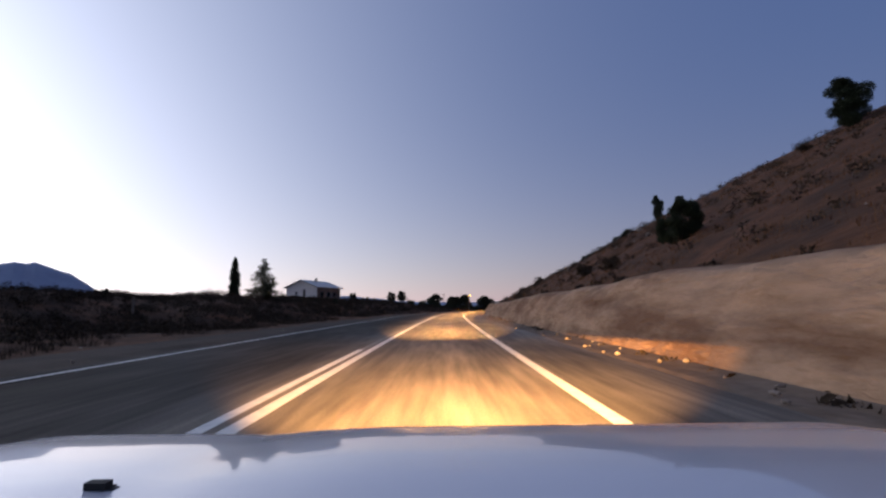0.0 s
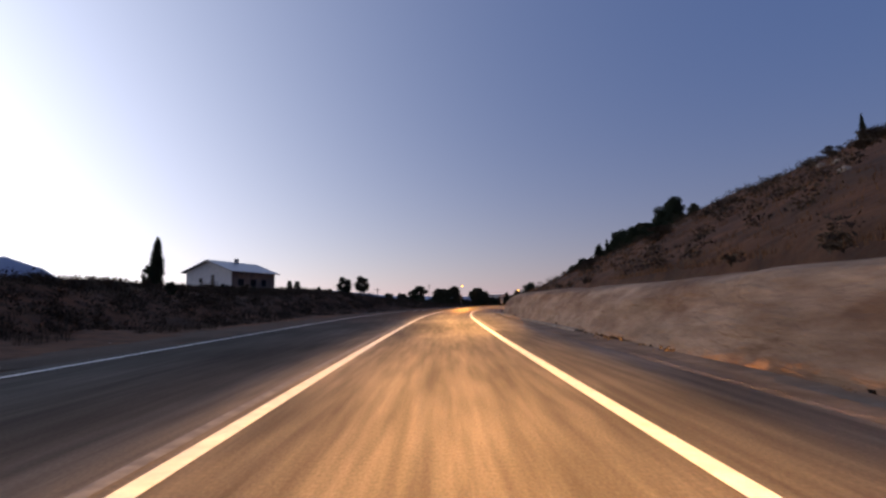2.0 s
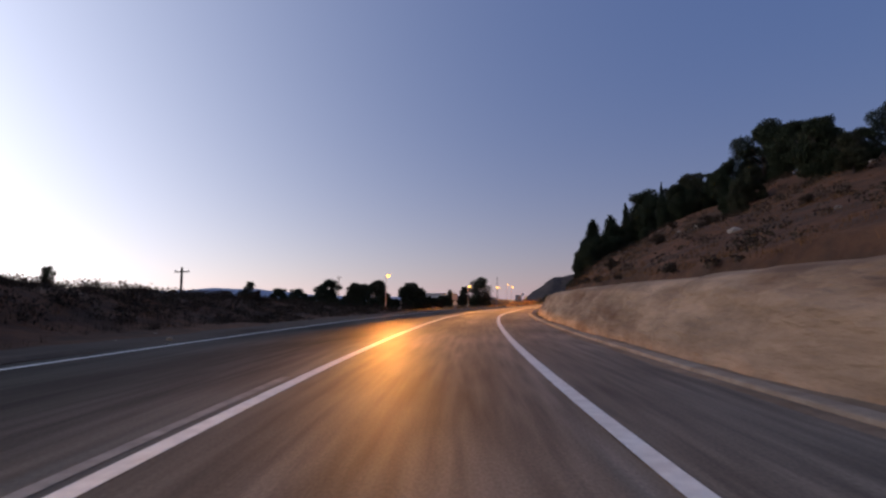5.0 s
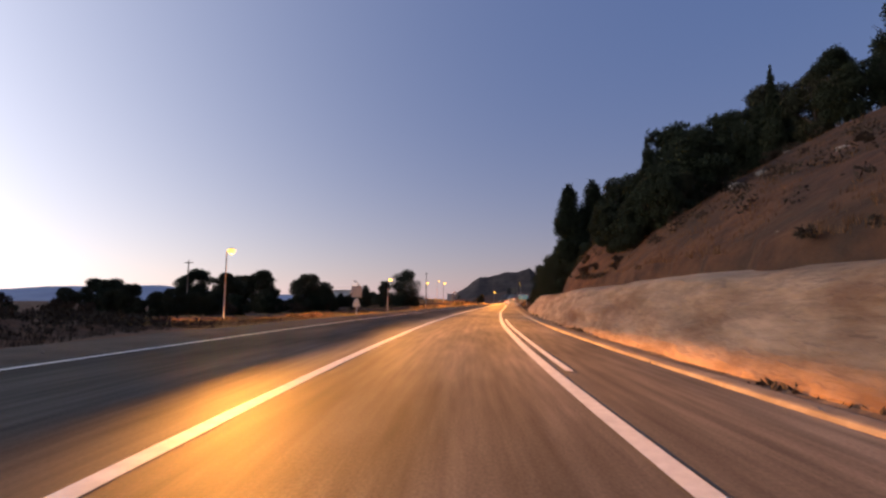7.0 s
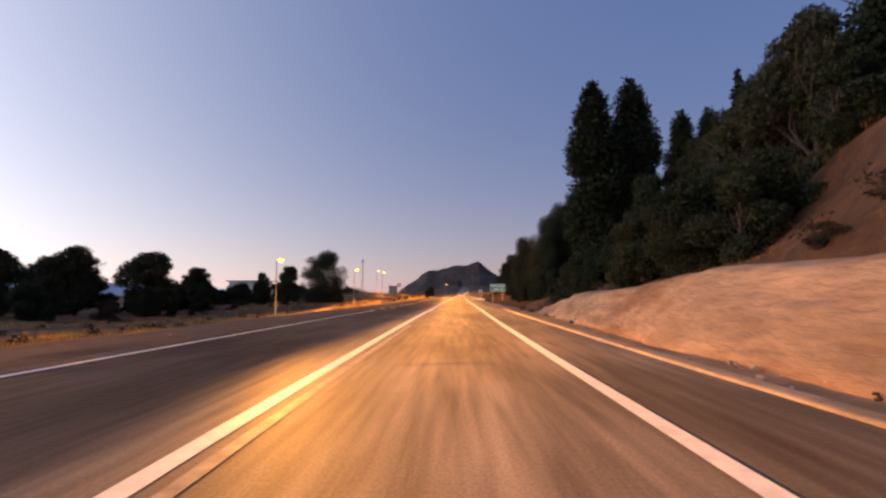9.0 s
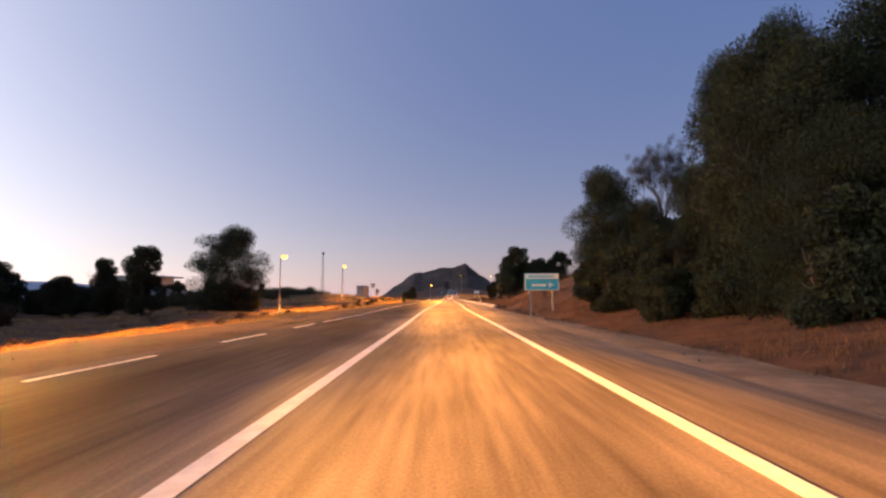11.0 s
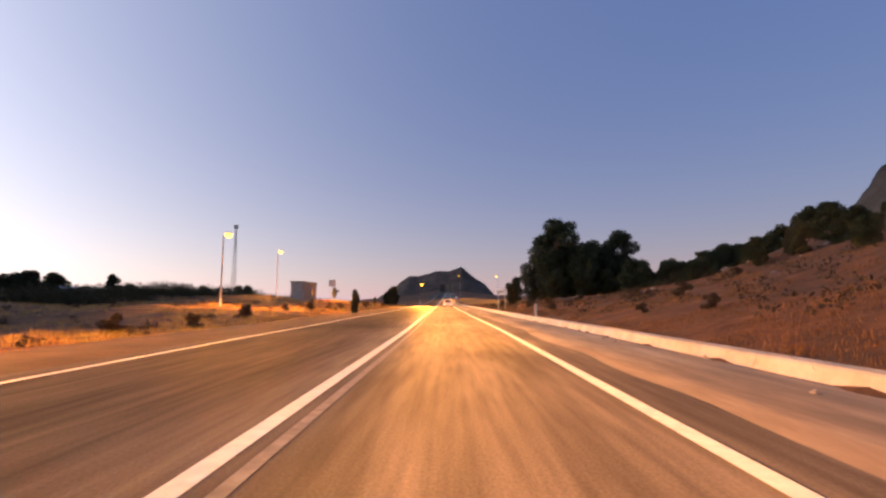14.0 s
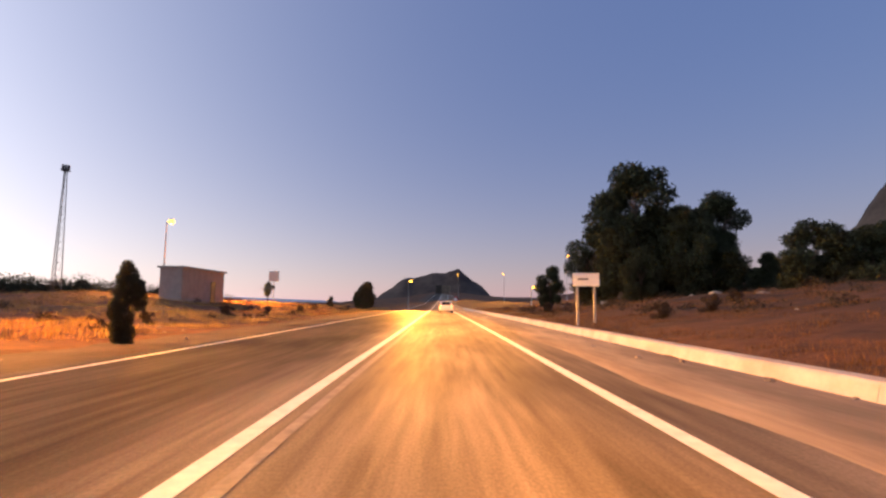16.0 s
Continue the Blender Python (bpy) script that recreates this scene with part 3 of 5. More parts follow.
seen_ridge("far_hill", "dark wooded hill beyond the end of the road", 2400, [(18.6, 0.0), (19.2, 0.6), (19.9, 1.2), (20.8, 1.7), (21.6, 2.3), (22.4, 2.75), (23.4, 2.85), (24.4, 3.25), (25.4, 3.45), (26.6, 3.5), (27.4, 3.8), (27.9, 3.95), (28.3, 4.1), (28.6, 3.9), (29.2, 3.5), (30.0, 2.75), (31.0, 2.0), (31.8, 1.0), (32.6, 0.1)], 420, M_HILL, rough=0.10, ragged=0.018)
seen_ridge("far_range", "mountain on the western skyline, its haze painted in pale blue", 4000, [(-52, 3.0), (-47, 3.5), (-43, 4.0), (-41, 4.5), (-40.2, 4.35), (-39.6, 4.5), (-37, 3.6), (-35.2, 2.2), (-33.6, 1.1), (-31.5, 0.2)], 500, M_RANGE, (0.0, 0.0), rough=0.03)
seen_ridge("far_range", "low hills on the skyline, their haze painted in pale blue", 4100, [(-40, 0.3), (-30, 0.6), (-22, 1.2), (-16, 1.6), (-12, 1.5), (-5, 0.8), (4, 0.6), (14, 0.3)], 500, M_RANGE, rough=0.05)
seen_ridge("rock_mountain", "steep rocky mountain with scattered houses", 900, [(57, 0.5), (61, 2.5), (64, 4.4), (65.5, 5.8), (66.5, 6.6), (68, 8.8), (70, 11.5), (76, 15), (86, 15), (95, 10)], 200, M_HILL, (88.0, 308.0), rough=0.12)

# ---------------------------------------------------------------- plants


def crown_mesh(name, lobes, leaves, size, mat, seed, hollow=0.35):
    """Leaf clumps: small bent leaves strewn through lobes (x, y, z, rx, ry, rz), thicker towards the outside."""
    rng = np.random.RandomState(seed)
    vol = np.array([l[3] * l[4] * l[5] for l in lobes]) ** 0.67
    which = rng.choice(len(lobes), leaves, p=vol / vol.sum())
    lo = np.array(lobes)[which]
    dirs = rng.normal(size=(leaves, 3))
    dirs /= np.linalg.norm(dirs, axis=1)[:, None]
    rad = hollow + (1.08 - hollow) * rng.rand(leaves) ** 0.6
    c = lo[:, :3] + dirs * rad[:, None] * lo[:, 3:6]
    c += rng.normal(size=c.shape) * size * 0.6
    a = rng.normal(size=(leaves, 3))
    a /= np.linalg.norm(a, axis=1)[:, None]
    b = np.cross(a, rng.normal(size=(leaves, 3)))
    b /= np.linalg.norm(b, axis=1)[:, None]
    k = size * (0.6 + 0.9 * rng.rand(leaves))[:, None]
    n = np.cross(a, b)
    v = np.stack([c - a * k, c + b * k * 0.45 + n * k * 0.15, c + a * k, c - b * k * 0.45 + n * k * 0.15], 1).reshape(-1, 3)
    i = np.arange(leaves) * 4
    m = Mesh()
    m.v = v.tolist()
    m.f = np.concatenate([np.stack([i, i + 1, i + 2], 1), np.stack([i, i + 2, i + 3], 1)]).tolist()
    me = bpy.data.meshes.new(name)
    me.from_pydata(m.v, [], m.f)
    me.materials.append(mat)
    return me


def limbs(m, base, direction, length, radius, depth, rng, spread_angle=0.6, tips=None):
    """Tapered limbs that fork."""
    p = Vector(base)
    d = Vector(direction).normalized()
    pts, rad = [p.copy()], [radius]
    for i in range(4):
        d = (d + Vector((rng.uniform(-1, 1), rng.uniform(-1, 1), rng.uniform(-0.2, 0.6))) * 0.14).normalized()
        p = p + d * length / 4
        pts.append(p.copy())
        rad.append(radius * (1 - 0.16 * (i + 1)))
    m.tube(pts, rad, 6 if depth > 1 else 4, caps=False)
    if tips is not None and depth == 0:
        tips.append(p.copy())
    if depth > 0:
        for k in range(rng.choice((2, 3, 3))):
            q = pts[rng.choice((2, 3, 4))] if k else pts[4]
            dd = (d + Vector((rng.uniform(-1, 1), rng.uniform(-1, 1), rng.uniform(-0.3, 0.6))) * spread_angle * 1.5).normalized()
            limbs(m, q, dd, length * rng.uniform(0.6, 0.8), radius * 0.36 / 0.6 * rng.uniform(0.75, 1.0), depth - 1, rng, spread_angle, tips)


def tree(kind, height, width, seed, leaf_mat, label, leaves=9000, leaf=0.16, trunk_share=0.22, bark=None, name="tree", lobe_count=0):
    """kind: 'poplar', 'round', 'sparse', 'conifer' or 'bush'."""
    rng = random.Random(seed)
    top = empty(name, label, "bush" if kind == "bush" else "tree")
    m = Mesh()
    if kind == "poplar":
        m.tube([(0, 0, -0.4), (0.1, 0, height * 0.35), (0, 0.1, height * 0.7), (0, 0, height * 0.97)], [0.02 * height, 0.015 * height, 0.008 * height, 0.002 * height], 8)
        lobes = []
        for i in range(22):
            u = (i + 0.5) / 22
            r = width / 2 * float(np.interp(u, [0, 0.12, 0.35, 0.7, 0.86, 0.95, 1], [0.7, 0.95, 1.0, 0.86, 0.62, 0.40, 0.15])) * rng.uniform(0.9, 1.06)
            for _ in range(3):
                a = rng.uniform(0, 6.28)
                lobes.append((math.cos(a) * r * 0.3, math.sin(a) * r * 0.3, height * (trunk_share + (0.985 - trunk_share) * u), r * 0.75, r * 0.75, height * 0.06))
    elif kind == "conifer":
        m.tube([(0, 0, -0.4), (0, 0, height * 0.5), (0, 0, height * 0.98)], [0.022 * height, 0.014 * height, 0.003 * height], 8)
        lobes = []
        for i in range(18):
            u = (i + 0.3) / 18
            r = width / 2 * (1 - u) ** 0.8 * rng.uniform(0.7, 1.1) + 0.15
            for k in range(3):
                a = rng.uniform(0, 6.28)
                lobes.append((math.cos(a) * r * 0.5, math.sin(a) * r * 0.5, height * (trunk_share + (1 - trunk_share) * u), r * 0.6, r * 0.6, height * 0.045))
    else:
        tips = []
        if kind == "bush":
            for k in range(5):
                a = rng.uniform(0, 6.28)
                limbs(m, (0, 0, -0.1), (math.cos(a) * 0.6, math.sin(a) * 0.6, 1), height * 0.4, 0.03 * height, 1, rng, 0.6, tips)
        else:
            m.tube([(0, 0, -0.4), (rng.uniform(-.1, .1), 0, height * trunk_share), (rng.uniform(-.3, .3), rng.uniform(-.3, .3), height * 0.5)], [0.035 * height, 0.026 * height, 0.016 * height], 8)
            for k in range(6):
                a = k * 1.05 + rng.uniform(-.3, .3)
                limbs(m, (0, 0, height * rng.uniform(trunk_share, 0.42)), (math.cos(a), math.sin(a), rng.uniform(0.5, 1.3)), height * 0.24, 0.015 * height, 2, rng, 0.5, tips)
        lobes = []
        base = 0.08 if kind == "bush" else trunk_share
        count = lobe_count or {"bush": 12, "round": 26, "sparse": 15}[kind]
        for i in range(count):
            u = (i + rng.random()) / count
            env = math.sin(math.pi * (0.12 + 0.83 * u)) ** 0.55
            a, q = rng.uniform(0, 6.28), rng.uniform(0.25, 0.95)
            r = width / 2 * rng.uniform(0.24, 0.42) * (0.7 if kind == "sparse" else 1.0)
            z = height * (base + (1 - base) * u) - r * 0.4
            lobes.append((math.cos(a) * env * q * width * 0.42, math.sin(a) * env * q * width * 0.42, z, r, r, r * rng.uniform(0.6, 0.95)))
    part("trunk", m, bark or M_BARK, top, smooth=True)
    part("crown", crown_mesh("crown", lobes, leaves, leaf, leaf_mat, seed), None, top)
    return top


def bare_tree(height, seed):
    rng = random.Random(seed)
    top = empty("bare_tree", "leafless tree with fine spreading twigs on a bank", "tree")
    m = Mesh()
    m.tube([(0, 0, -1.6), (0.05, 0, height * 0.15), (-0.05, 0.05, height * 0.3)], [0.030 * height, 0.024 * height, 0.020 * height], 8)
    tips = []
    for k in range(7):
        a = k * 0.9
        limbs(m, (-0.03, 0.02, height * rng.uniform(0.18, 0.3)), (math.cos(a) * 0.6, math.sin(a) * 0.6, rng.uniform(1.3, 2.8)), height * 0.27, 0.014 * height, 5, rng, 0.40, tips)
    part("trunk", m, M_BARK, top, smooth=True)
    c = crown_mesh("twig_crown", [(p.x, p.y, p.z, 0.65, 0.65, 0.55) for p in tips[::2]], 44000, 0.06, M_SHRUB, seed, 0.0)
    part("twig_crown", c, None, top, "dry brown twigs and a few leaves")
    return top


PROTO = {
    "poplar": tree("poplar", 20, 4.2, 3, M_LEAF, "tall narrow dark poplar above the bank", 34000, 0.16, 0.05),
    "round": tree("round", 9, 7.5, 5, M_LEAF, "broad dark green tree with a dense crown", 30000, 0.125, 0.16),
    "round_b": tree("round", 9, 7.0, 11, M_LEAF_B, "broad olive-green tree with an uneven crown", 28000, 0.125, 0.16),
    "dense": tree("round", 9, 7.5, 23, M_LEAF, "dense dark green roadside tree", 90000, 0.06, 0.03, lobe_count=70),
    "young": tree("round", 3.3, 1.9, 31, M_LEAF, "young round-crowned tree on a thin trunk", 5200, 0.075, 0.30),
    "sparse": tree("sparse", 5, 3.2, 7, M_LEAF_B, "small open-crowned tree on the field's edge", 2600, 0.14, 0.34),
    "airy": tree("conifer", 6, 5.6, 41, M_LEAF_B, "airy tree with feathery foliage down to the ground", 8000, 0.10, 0.06),
    "conifer": tree("conifer", 14, 5.0, 9, M_LEAF, "tall dark pointed tree on the hillside", 24000, 0.14, 0.06),
    "bush": tree("bush", 2.4, 2.8, 13, M_LEAF, "dense dark bush on the slope", 12000, 0.058, name="bush"),
    "bush_dry": tree("bush", 1.4, 2.0, 17, M_SHRUB, "low brown dry bush on the slope", 3600, 0.055, name="bush"),
}
USED = set()


def plant(kind, s, d, height=None, turn=None, sink=0.0, wide=1.0, label=""):
    """A copy of a plant at s along and d across the road, standing on the ground."""
    base = PROTO[kind]
    tall = {"poplar": 20, "round": 9, "round_b": 9, "dense": 9, "young": 3.3, "sparse": 5, "airy": 6, "conifer": 14, "bush": 2.4, "bush_dry": 1.4}[kind]
    k = (height or tall) / tall
    p = on_ground(s, d, -sink)
    a = random.uniform(0, 360) if turn is None else turn
    m = Matrix.Translation(p) @ pose(0, 0, 0, 0, 0, a).to_3x3().to_4x4() @ Matrix.Diagonal((k * wide, k * wide, k, 1))
    if kind not in USED:
        USED.add(kind)
        base.matrix_basis = m
        ob = base
    else:
        ob = copy_thing(base, Matrix.Identity(4))
        ob.matrix_basis = m
    if label:
        ob["label"] = label
    return ob


# hillside to the right: single trees on the crest, shrubs below
random.seed(21)
plant("round", 43, 36, 4.6, label="round dark tree on the hill's shoulder")
plant("conifer", 118, 44, 5.0, wide=0.8, label="small upright dark tree on the hill's crest")
plant("bush", 124, 44, 2.6)
plant("bush", 112, 42, 2.8)
plant("conifer", 132, 42, 3.0, wide=0.8, label="small upright dark tree on the hill's crest")
plant("conifer", 96, 40, 3.2, wide=0.8, label="small upright dark tree on the hill's crest")
plant("bush", 26.4, 13, 2.1, label="bushy dark shrub above the cut bank")
plant("bush", 31, 14, 1.5)
for k in range(16):
    plant("bush_dry", random.uniform(6, 150), random.uniform(10, 40), random.uniform(0.4, 0.9), wide=1.5)
for s, d, h in ((150, 30, 4.5), (156, 28, 5), (162, 30, 5.5), (168, 33, 5.5), (176, 35, 6), (186, 37, 7), (197, 37.5, 10.8), (172, 28, 4), (181, 28, 5), (190, 29, 5.5), (196, 27, 6), (203, 26, 7), (166, 24, 3.5), (158, 22, 3), (208, 30, 10)):
    plant(random.choice(("round", "round_b", "round")), s, d, h)
for s, d, h in ((116, 24, 2.4), (122, 26, 2.8), (128, 25, 2.5), (134, 27, 3.0), (141, 27, 3.2), (147, 25, 2.8), (110, 27, 2.0)):
    plant(random.choice(("round", "round_b")), s, d, h)
for k in range(16):
    plant("bush", random.uniform(212, 246), random.uniform(7.6, 11), random.uniform(1.4, 3.2))
for k in range(12):
    plant("bush_dry", random.uniform(184, 216), random.uniform(7.8, 10.5), random.uniform(0.3, 0.6), wide=1.5)
plant("round", 70, 29.4, 3.8, wide=0.55, label="small upright dark tree on the hill's crest")
plant("round", 84, 38.5, 3.4, label="round dark tree on the hill's shoulder")
plant("bush", 88, 40, 2.0)
for k in range(36):
    plant(random.choice(("round", "round", "round_b", "conifer")), 116 + k * 1.1, random.uniform(28, 40), random.uniform(2.2, 3.6))
plant("conifer", 193.5, 22.5, 7.5, wide=0.7, label="dark pointed conifer on the hillside")
for s, d, h in ((198, 21, 6), (202, 22, 7.5), (206, 24, 8.0), (198, 23.5, 5.5), (188, 24, 5), (214, 19, 11)):
    plant(random.choice(("round", "conifer")), s, d, h)
for k in range(12):
    plant("bush_dry", random.uniform(140, 205), random.uniform(9.5, 24), random.uniform(0.4, 1.0), wide=1.4)
for k in range(26):
    plant("bush", 185 + k * 0.54, random.uniform(10.3, 12.0), random.uniform(1.9, 3.0), wide=1.3)
for k in range(26):
    plant(random.choice(("round", "round_b", "bush")), 184 + k * 0.6, random.uniform(11.5, 17), random.uniform(2.2, 4.6))
for k in range(18):
    plant(random.choice(("bush", "bush", "round")), random.uniform(213.5, 219.5), random.uniform(8.2, 12.5), random.uniform(2.0, 3.6), wide=1.15)
for k in range(22):
    plant(random.choice(("bush", "round", "round_b")), random.uniform(199, 213), random.uniform(14, 18), random.uniform(1.6, 3.0), wide=1.2)
plant("poplar", 242, 13.2, 19, wide=1.45)
plant("poplar", 244, 17.4, 19, wide=1.45)
for s, d, h in ((249, 24.6, 15.5), (247.5, 26.9, 14.5), (245, 29.5, 14.8), (250, 21.5, 11)):
    plant("poplar", s, d, h, wide=1.3, label="dark poplar in a row behind the bank")
for k in range(20):
    plant("bush", random.uniform(214, 230), random.uniform(9, 15), random.uniform(1.4, 3.0))
plant("poplar", 243, 15.5, 15, label="younger dark poplar between two taller ones")
for s, d, h in ((229, 22, 11), (222, 24, 11), (234, 24, 11), (238, 21, 10), (226, 17, 9), (221, 15, 8), (217, 16, 9), (233, 15, 7), (250, 20, 8), (246, 23, 9), (217, 22.5, 15.0), (212, 27, 10), (210, 23, 9), (240, 28, 11)):
    plant(random.choice(("round", "round_b")), s, d, h, wide=0.8)
plant("conifer", 228, 19, 12, wide=0.9)
plant("conifer", 252, 11.5, 8, label="dark pointed tree beside the verge")
for s, d, h in ((264.3, 9.8, 7.4), (262.6, 11.2, 4.8), (258.5, 12.2, 5.5), (267, 10.5, 4.0), (258, 9.5, 3.4), (251, 11, 8.5), (249, 10, 7.5), (270, 12, 4), (251, 15, 9), (247, 9.5, 5), (260, 8.6, 3.2), (264, 8.8, 2.8)):
    plant("dense", s, d, h, wide=0.85)
for k in range(16):
    plant("bush", random.uniform(250, 264), random.uniform(7.6, 9.6), random.uniform(1.5, 2.8), wide=1.15)
for s, d, h in ((257, 12.9, 10.0), (259.5, 15.2, 10.6), (256, 15.0, 11.0)):
    plant("dense", s, d, h, wide=0.5, label="tall slim dark green roadside tree")
for k in range(14):
    plant("bush", random.uniform(218, 262), random.uniform(8.0, 12), random.uniform(1.2, 3.0))
for k in range(10):
    plant("bush", random.uniform(299, 304), random.uniform(27.5, 32), random.uniform(1.6, 2.8), wide=1.2)
bt = bare_tree(15.0, 4)
bt.matrix_basis = Matrix.Translation(on_ground(303.5, 30.0, 0.9)) @ Matrix.Diagonal((0.66, 0.66, 1.03, 1.0))
for s, d, h in ((376, 20, 13.5), (387, 34, 12.5), (383, 23, 10), (372, 23, 7), (390, 28, 8), (389.5, 13.9, 5.2), (380, 17.0, 9.0), (371, 18, 5), (380, 29, 7), (382, 27, 10.5), (374, 24, 8.5)):
    plant("round", s, d, h, wide=0.9)
for k in range(40):
    plant(random.choice(("bush", "round")), random.uniform(345, 410), random.uniform(27, 58), random.uniform(2.4, 4.8))
for k in range(44):
    plant(random.choice(("bush", "bush", "round")), random.uniform(286, 299), random.uniform(25, 37), random.uniform(2.6, 4.4), wide=1.15)
for k in range(18):
    plant(random.choice(("bush", "round")), random.uniform(316, 337), random.uniform(34, 44), random.uniform(0.7, 1.3), wide=1.5)
for k in range(14):
    plant(random.choice(("bush", "round")), random.uniform(350, 374), random.uniform(24, 42), random.uniform(3.4, 5.0), wide=1.15)
for s, d, h in ((339, 36, 3.6), (341, 37.5, 4.2), (343, 36, 3.8), (340, 39, 4.2), (345, 34, 2.8), (342, 34.5, 2.8)):
    plant("bush", s, d, h, wide=1.1, label="dark clump of scrub on the slope's crest")
for k in range(8):
    plant(random.choice(("bush", "round")), random.uniform(340, 354), random.uniform(26, 42), random.uniform(1.4, 2.4), wide=1.2)
for k in range(4):
    plant(random.choice(("round", "round_b")), 324 + k * 1.6, random.uniform(24, 27), random.uniform(2.2, 3.0))
for k in range(12):
    plant("round_b", random.uniform(300, 420), random.uniform(-66, -46), random.uniform(2.6, 4.0), wide=1.4)
plant("round", 318, 24, 2.6, label="dark spreading shrub on the slope's crest")
for k in range(14):
    plant("bush_dry", random.uniform(284, 370), random.uniform(8, 22), random.uniform(0.4, 0.9))

# left side
plant("poplar", 169, -117.9, 23, label="single tall narrow poplar beside the house", wide=1.0)
plant("airy", 61.5, -23.2, 5.2)
for s, d, h in ((40, -40, 4.0), (46, -44, 3.4), (150, -72, 5), (158, -92, 5), (165, -28, 2.4)):
    plant("sparse", s, d, h)
for s, d, h in ((139.6, -38.9, 3.4), (145.8, -37.8, 3.0), (134, -37, 2.8), (152, -39, 2.8), (117, -51, 3.8), (130, -44, 3.2)):
    plant("young", s, d, h, wide=0.85)
for s, d, h in ((121.6, -20.4, 3.1), (122.8, -20.0, 2.8), (125.8, -19.1, 3.3), (127, -18.9, 3.0)):
    plant("young", s, d, h)
for k in range(18):
    plant(random.choice(("bush_dry", "bush_dry", "bush")), random.uniform(20, 178), random.uniform(-30, -17), random.uniform(0.4, 1.0))
for s, d, h in ((275, -79, 11), (266, -55, 10), (265, -43.4, 9), (258, -60, 9), (272, -64, 9), (252, -48, 5), (282, -46, 7), (290, -52, 6), (205, -60, 5), (212, -70, 5), (196, -75, 5), (240, -75, 7), (228, -62, 6)):
    plant(random.choice(("round_b", "round")), s, d, h, wide=1.25)
for k in range(36):
    plant(random.choice(("bush", "round_b")), random.uniform(205, 300), random.uniform(-52, -38), random.uniform(2.4, 4.2), wide=1.2)
plant("round_b", 284, -30.5, 7.0, wide=0.85, label="olive-green tree beside a low blue building")
plant("round_b", 287, -36.5, 6.2, wide=0.8, label="olive-green tree beside a low blue building")
plant("dense", 297, -28, 10.6, wide=1.12, label="large round olive-green tree beside a street lamp")
plant("bush", 295, -24.5, 2.6)
for k in range(20):
    plant("bush", 292 + k * 3.6 + random.uniform(-2, 2), random.uniform(-64, -44), random.uniform(2, 4))
for k in range(20):
    plant(random.choice(("bush", "bush_dry")), random.uniform(180, 300), random.uniform(-46, -34), random.uniform(1.0, 2.4))
plant("round_b", 340.2, -9.3, 2.6, wide=0.5, label="slim young roadside tree")
plant("sparse", 389, -22, 2.6)
plant("sparse", 389, -14, 1.8)
plant("round_b", 407, -12, 4.6)
plant("bush", 412, -14, 3.0)
for k in range(14):
    plant("bush_dry", 300 + k * 8.4 + random.uniform(-2, 2), random.uniform(-15, -12), random.uniform(0.5, 1.0))

# ---------------------------------------------------------------- street lamps


def street_lamp(s, d, height, label, lit=1.0, arm=0.5, toward=1, aim=None, lane_fills=()):
    p = on_ground(s, d)
    top = empty("street_lamp", label, "street lamp", "street lamps along the road", Matrix.Translation(p) @ pose(0, 0, 0, 0, 0, heading(s)))
    part("pole", Mesh().tube([(0, 0, -0.3), (0, 0, 1.0), (0, 0, height)], [0.10, 0.085, 0.05], 10), M_STEEL, top, smooth=True)
    part("base_plate", Mesh().box(-0.2, -0.2, 0, 0.2, 0.2, 0.04, 0.01), M_STEEL, top)
    part("arm", Mesh().tube([(0, 0, height - 0.1), (0.25 * toward, 0, height + 0.14), (arm * toward, 0, height + 0.2)], [0.045, 0.04, 0.035], 8), M_DARK, top, smooth=True)
    x = arm * toward
    head = part("lamp_head", Mesh().box(x - 0.30, -0.12, height + 0.14, x + 0.30, 0.12, height + 0.26, 0.05), M_DARK, top)
    lens = part("lens", Mesh().tube([(x, 0, height - 0.26), (x, 0, height - 0.20), (x, 0, height - 0.08), (x, 0, height + 0.06), (x, 0, height + 0.14)], [0.10, 0.24, 0.34, 0.36, 0.30], 14), M_BULB, head, "glowing orange sodium lens", smooth=True)
    lens.visible_shadow = False
    lamp = new("bulb", bpy.data.lights.new("bulb", "SPOT"))
    lamp.data.energy, lamp.data.color, lamp.data.shadow_soft_size = 8000 * lit, SODIUM, 0.07
    lamp.data.spot_size, lamp.data.spot_blend = radians(30 if aim else 156), 1.0
    lamp.parent = top
    lamp.matrix_basis = look((x, 0, height + 0.02), aim or (x + 6.0 * toward, -1.0, 0.0))
    # added fill spots lay flat fans along the near lane, in place of headlamp glow
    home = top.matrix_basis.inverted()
    for along, across, power, thin in lane_fills:
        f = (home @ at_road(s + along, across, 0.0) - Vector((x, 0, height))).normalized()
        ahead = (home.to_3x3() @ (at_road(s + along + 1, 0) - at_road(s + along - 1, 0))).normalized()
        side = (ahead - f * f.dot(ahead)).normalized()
        fan = new("fill_fan", bpy.data.lights.new("fill_fan", "SPOT"))
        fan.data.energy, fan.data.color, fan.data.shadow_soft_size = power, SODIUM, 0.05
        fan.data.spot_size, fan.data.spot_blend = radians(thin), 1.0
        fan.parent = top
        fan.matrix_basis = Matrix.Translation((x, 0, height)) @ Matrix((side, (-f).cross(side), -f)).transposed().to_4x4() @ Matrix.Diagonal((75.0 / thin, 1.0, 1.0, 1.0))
    return top


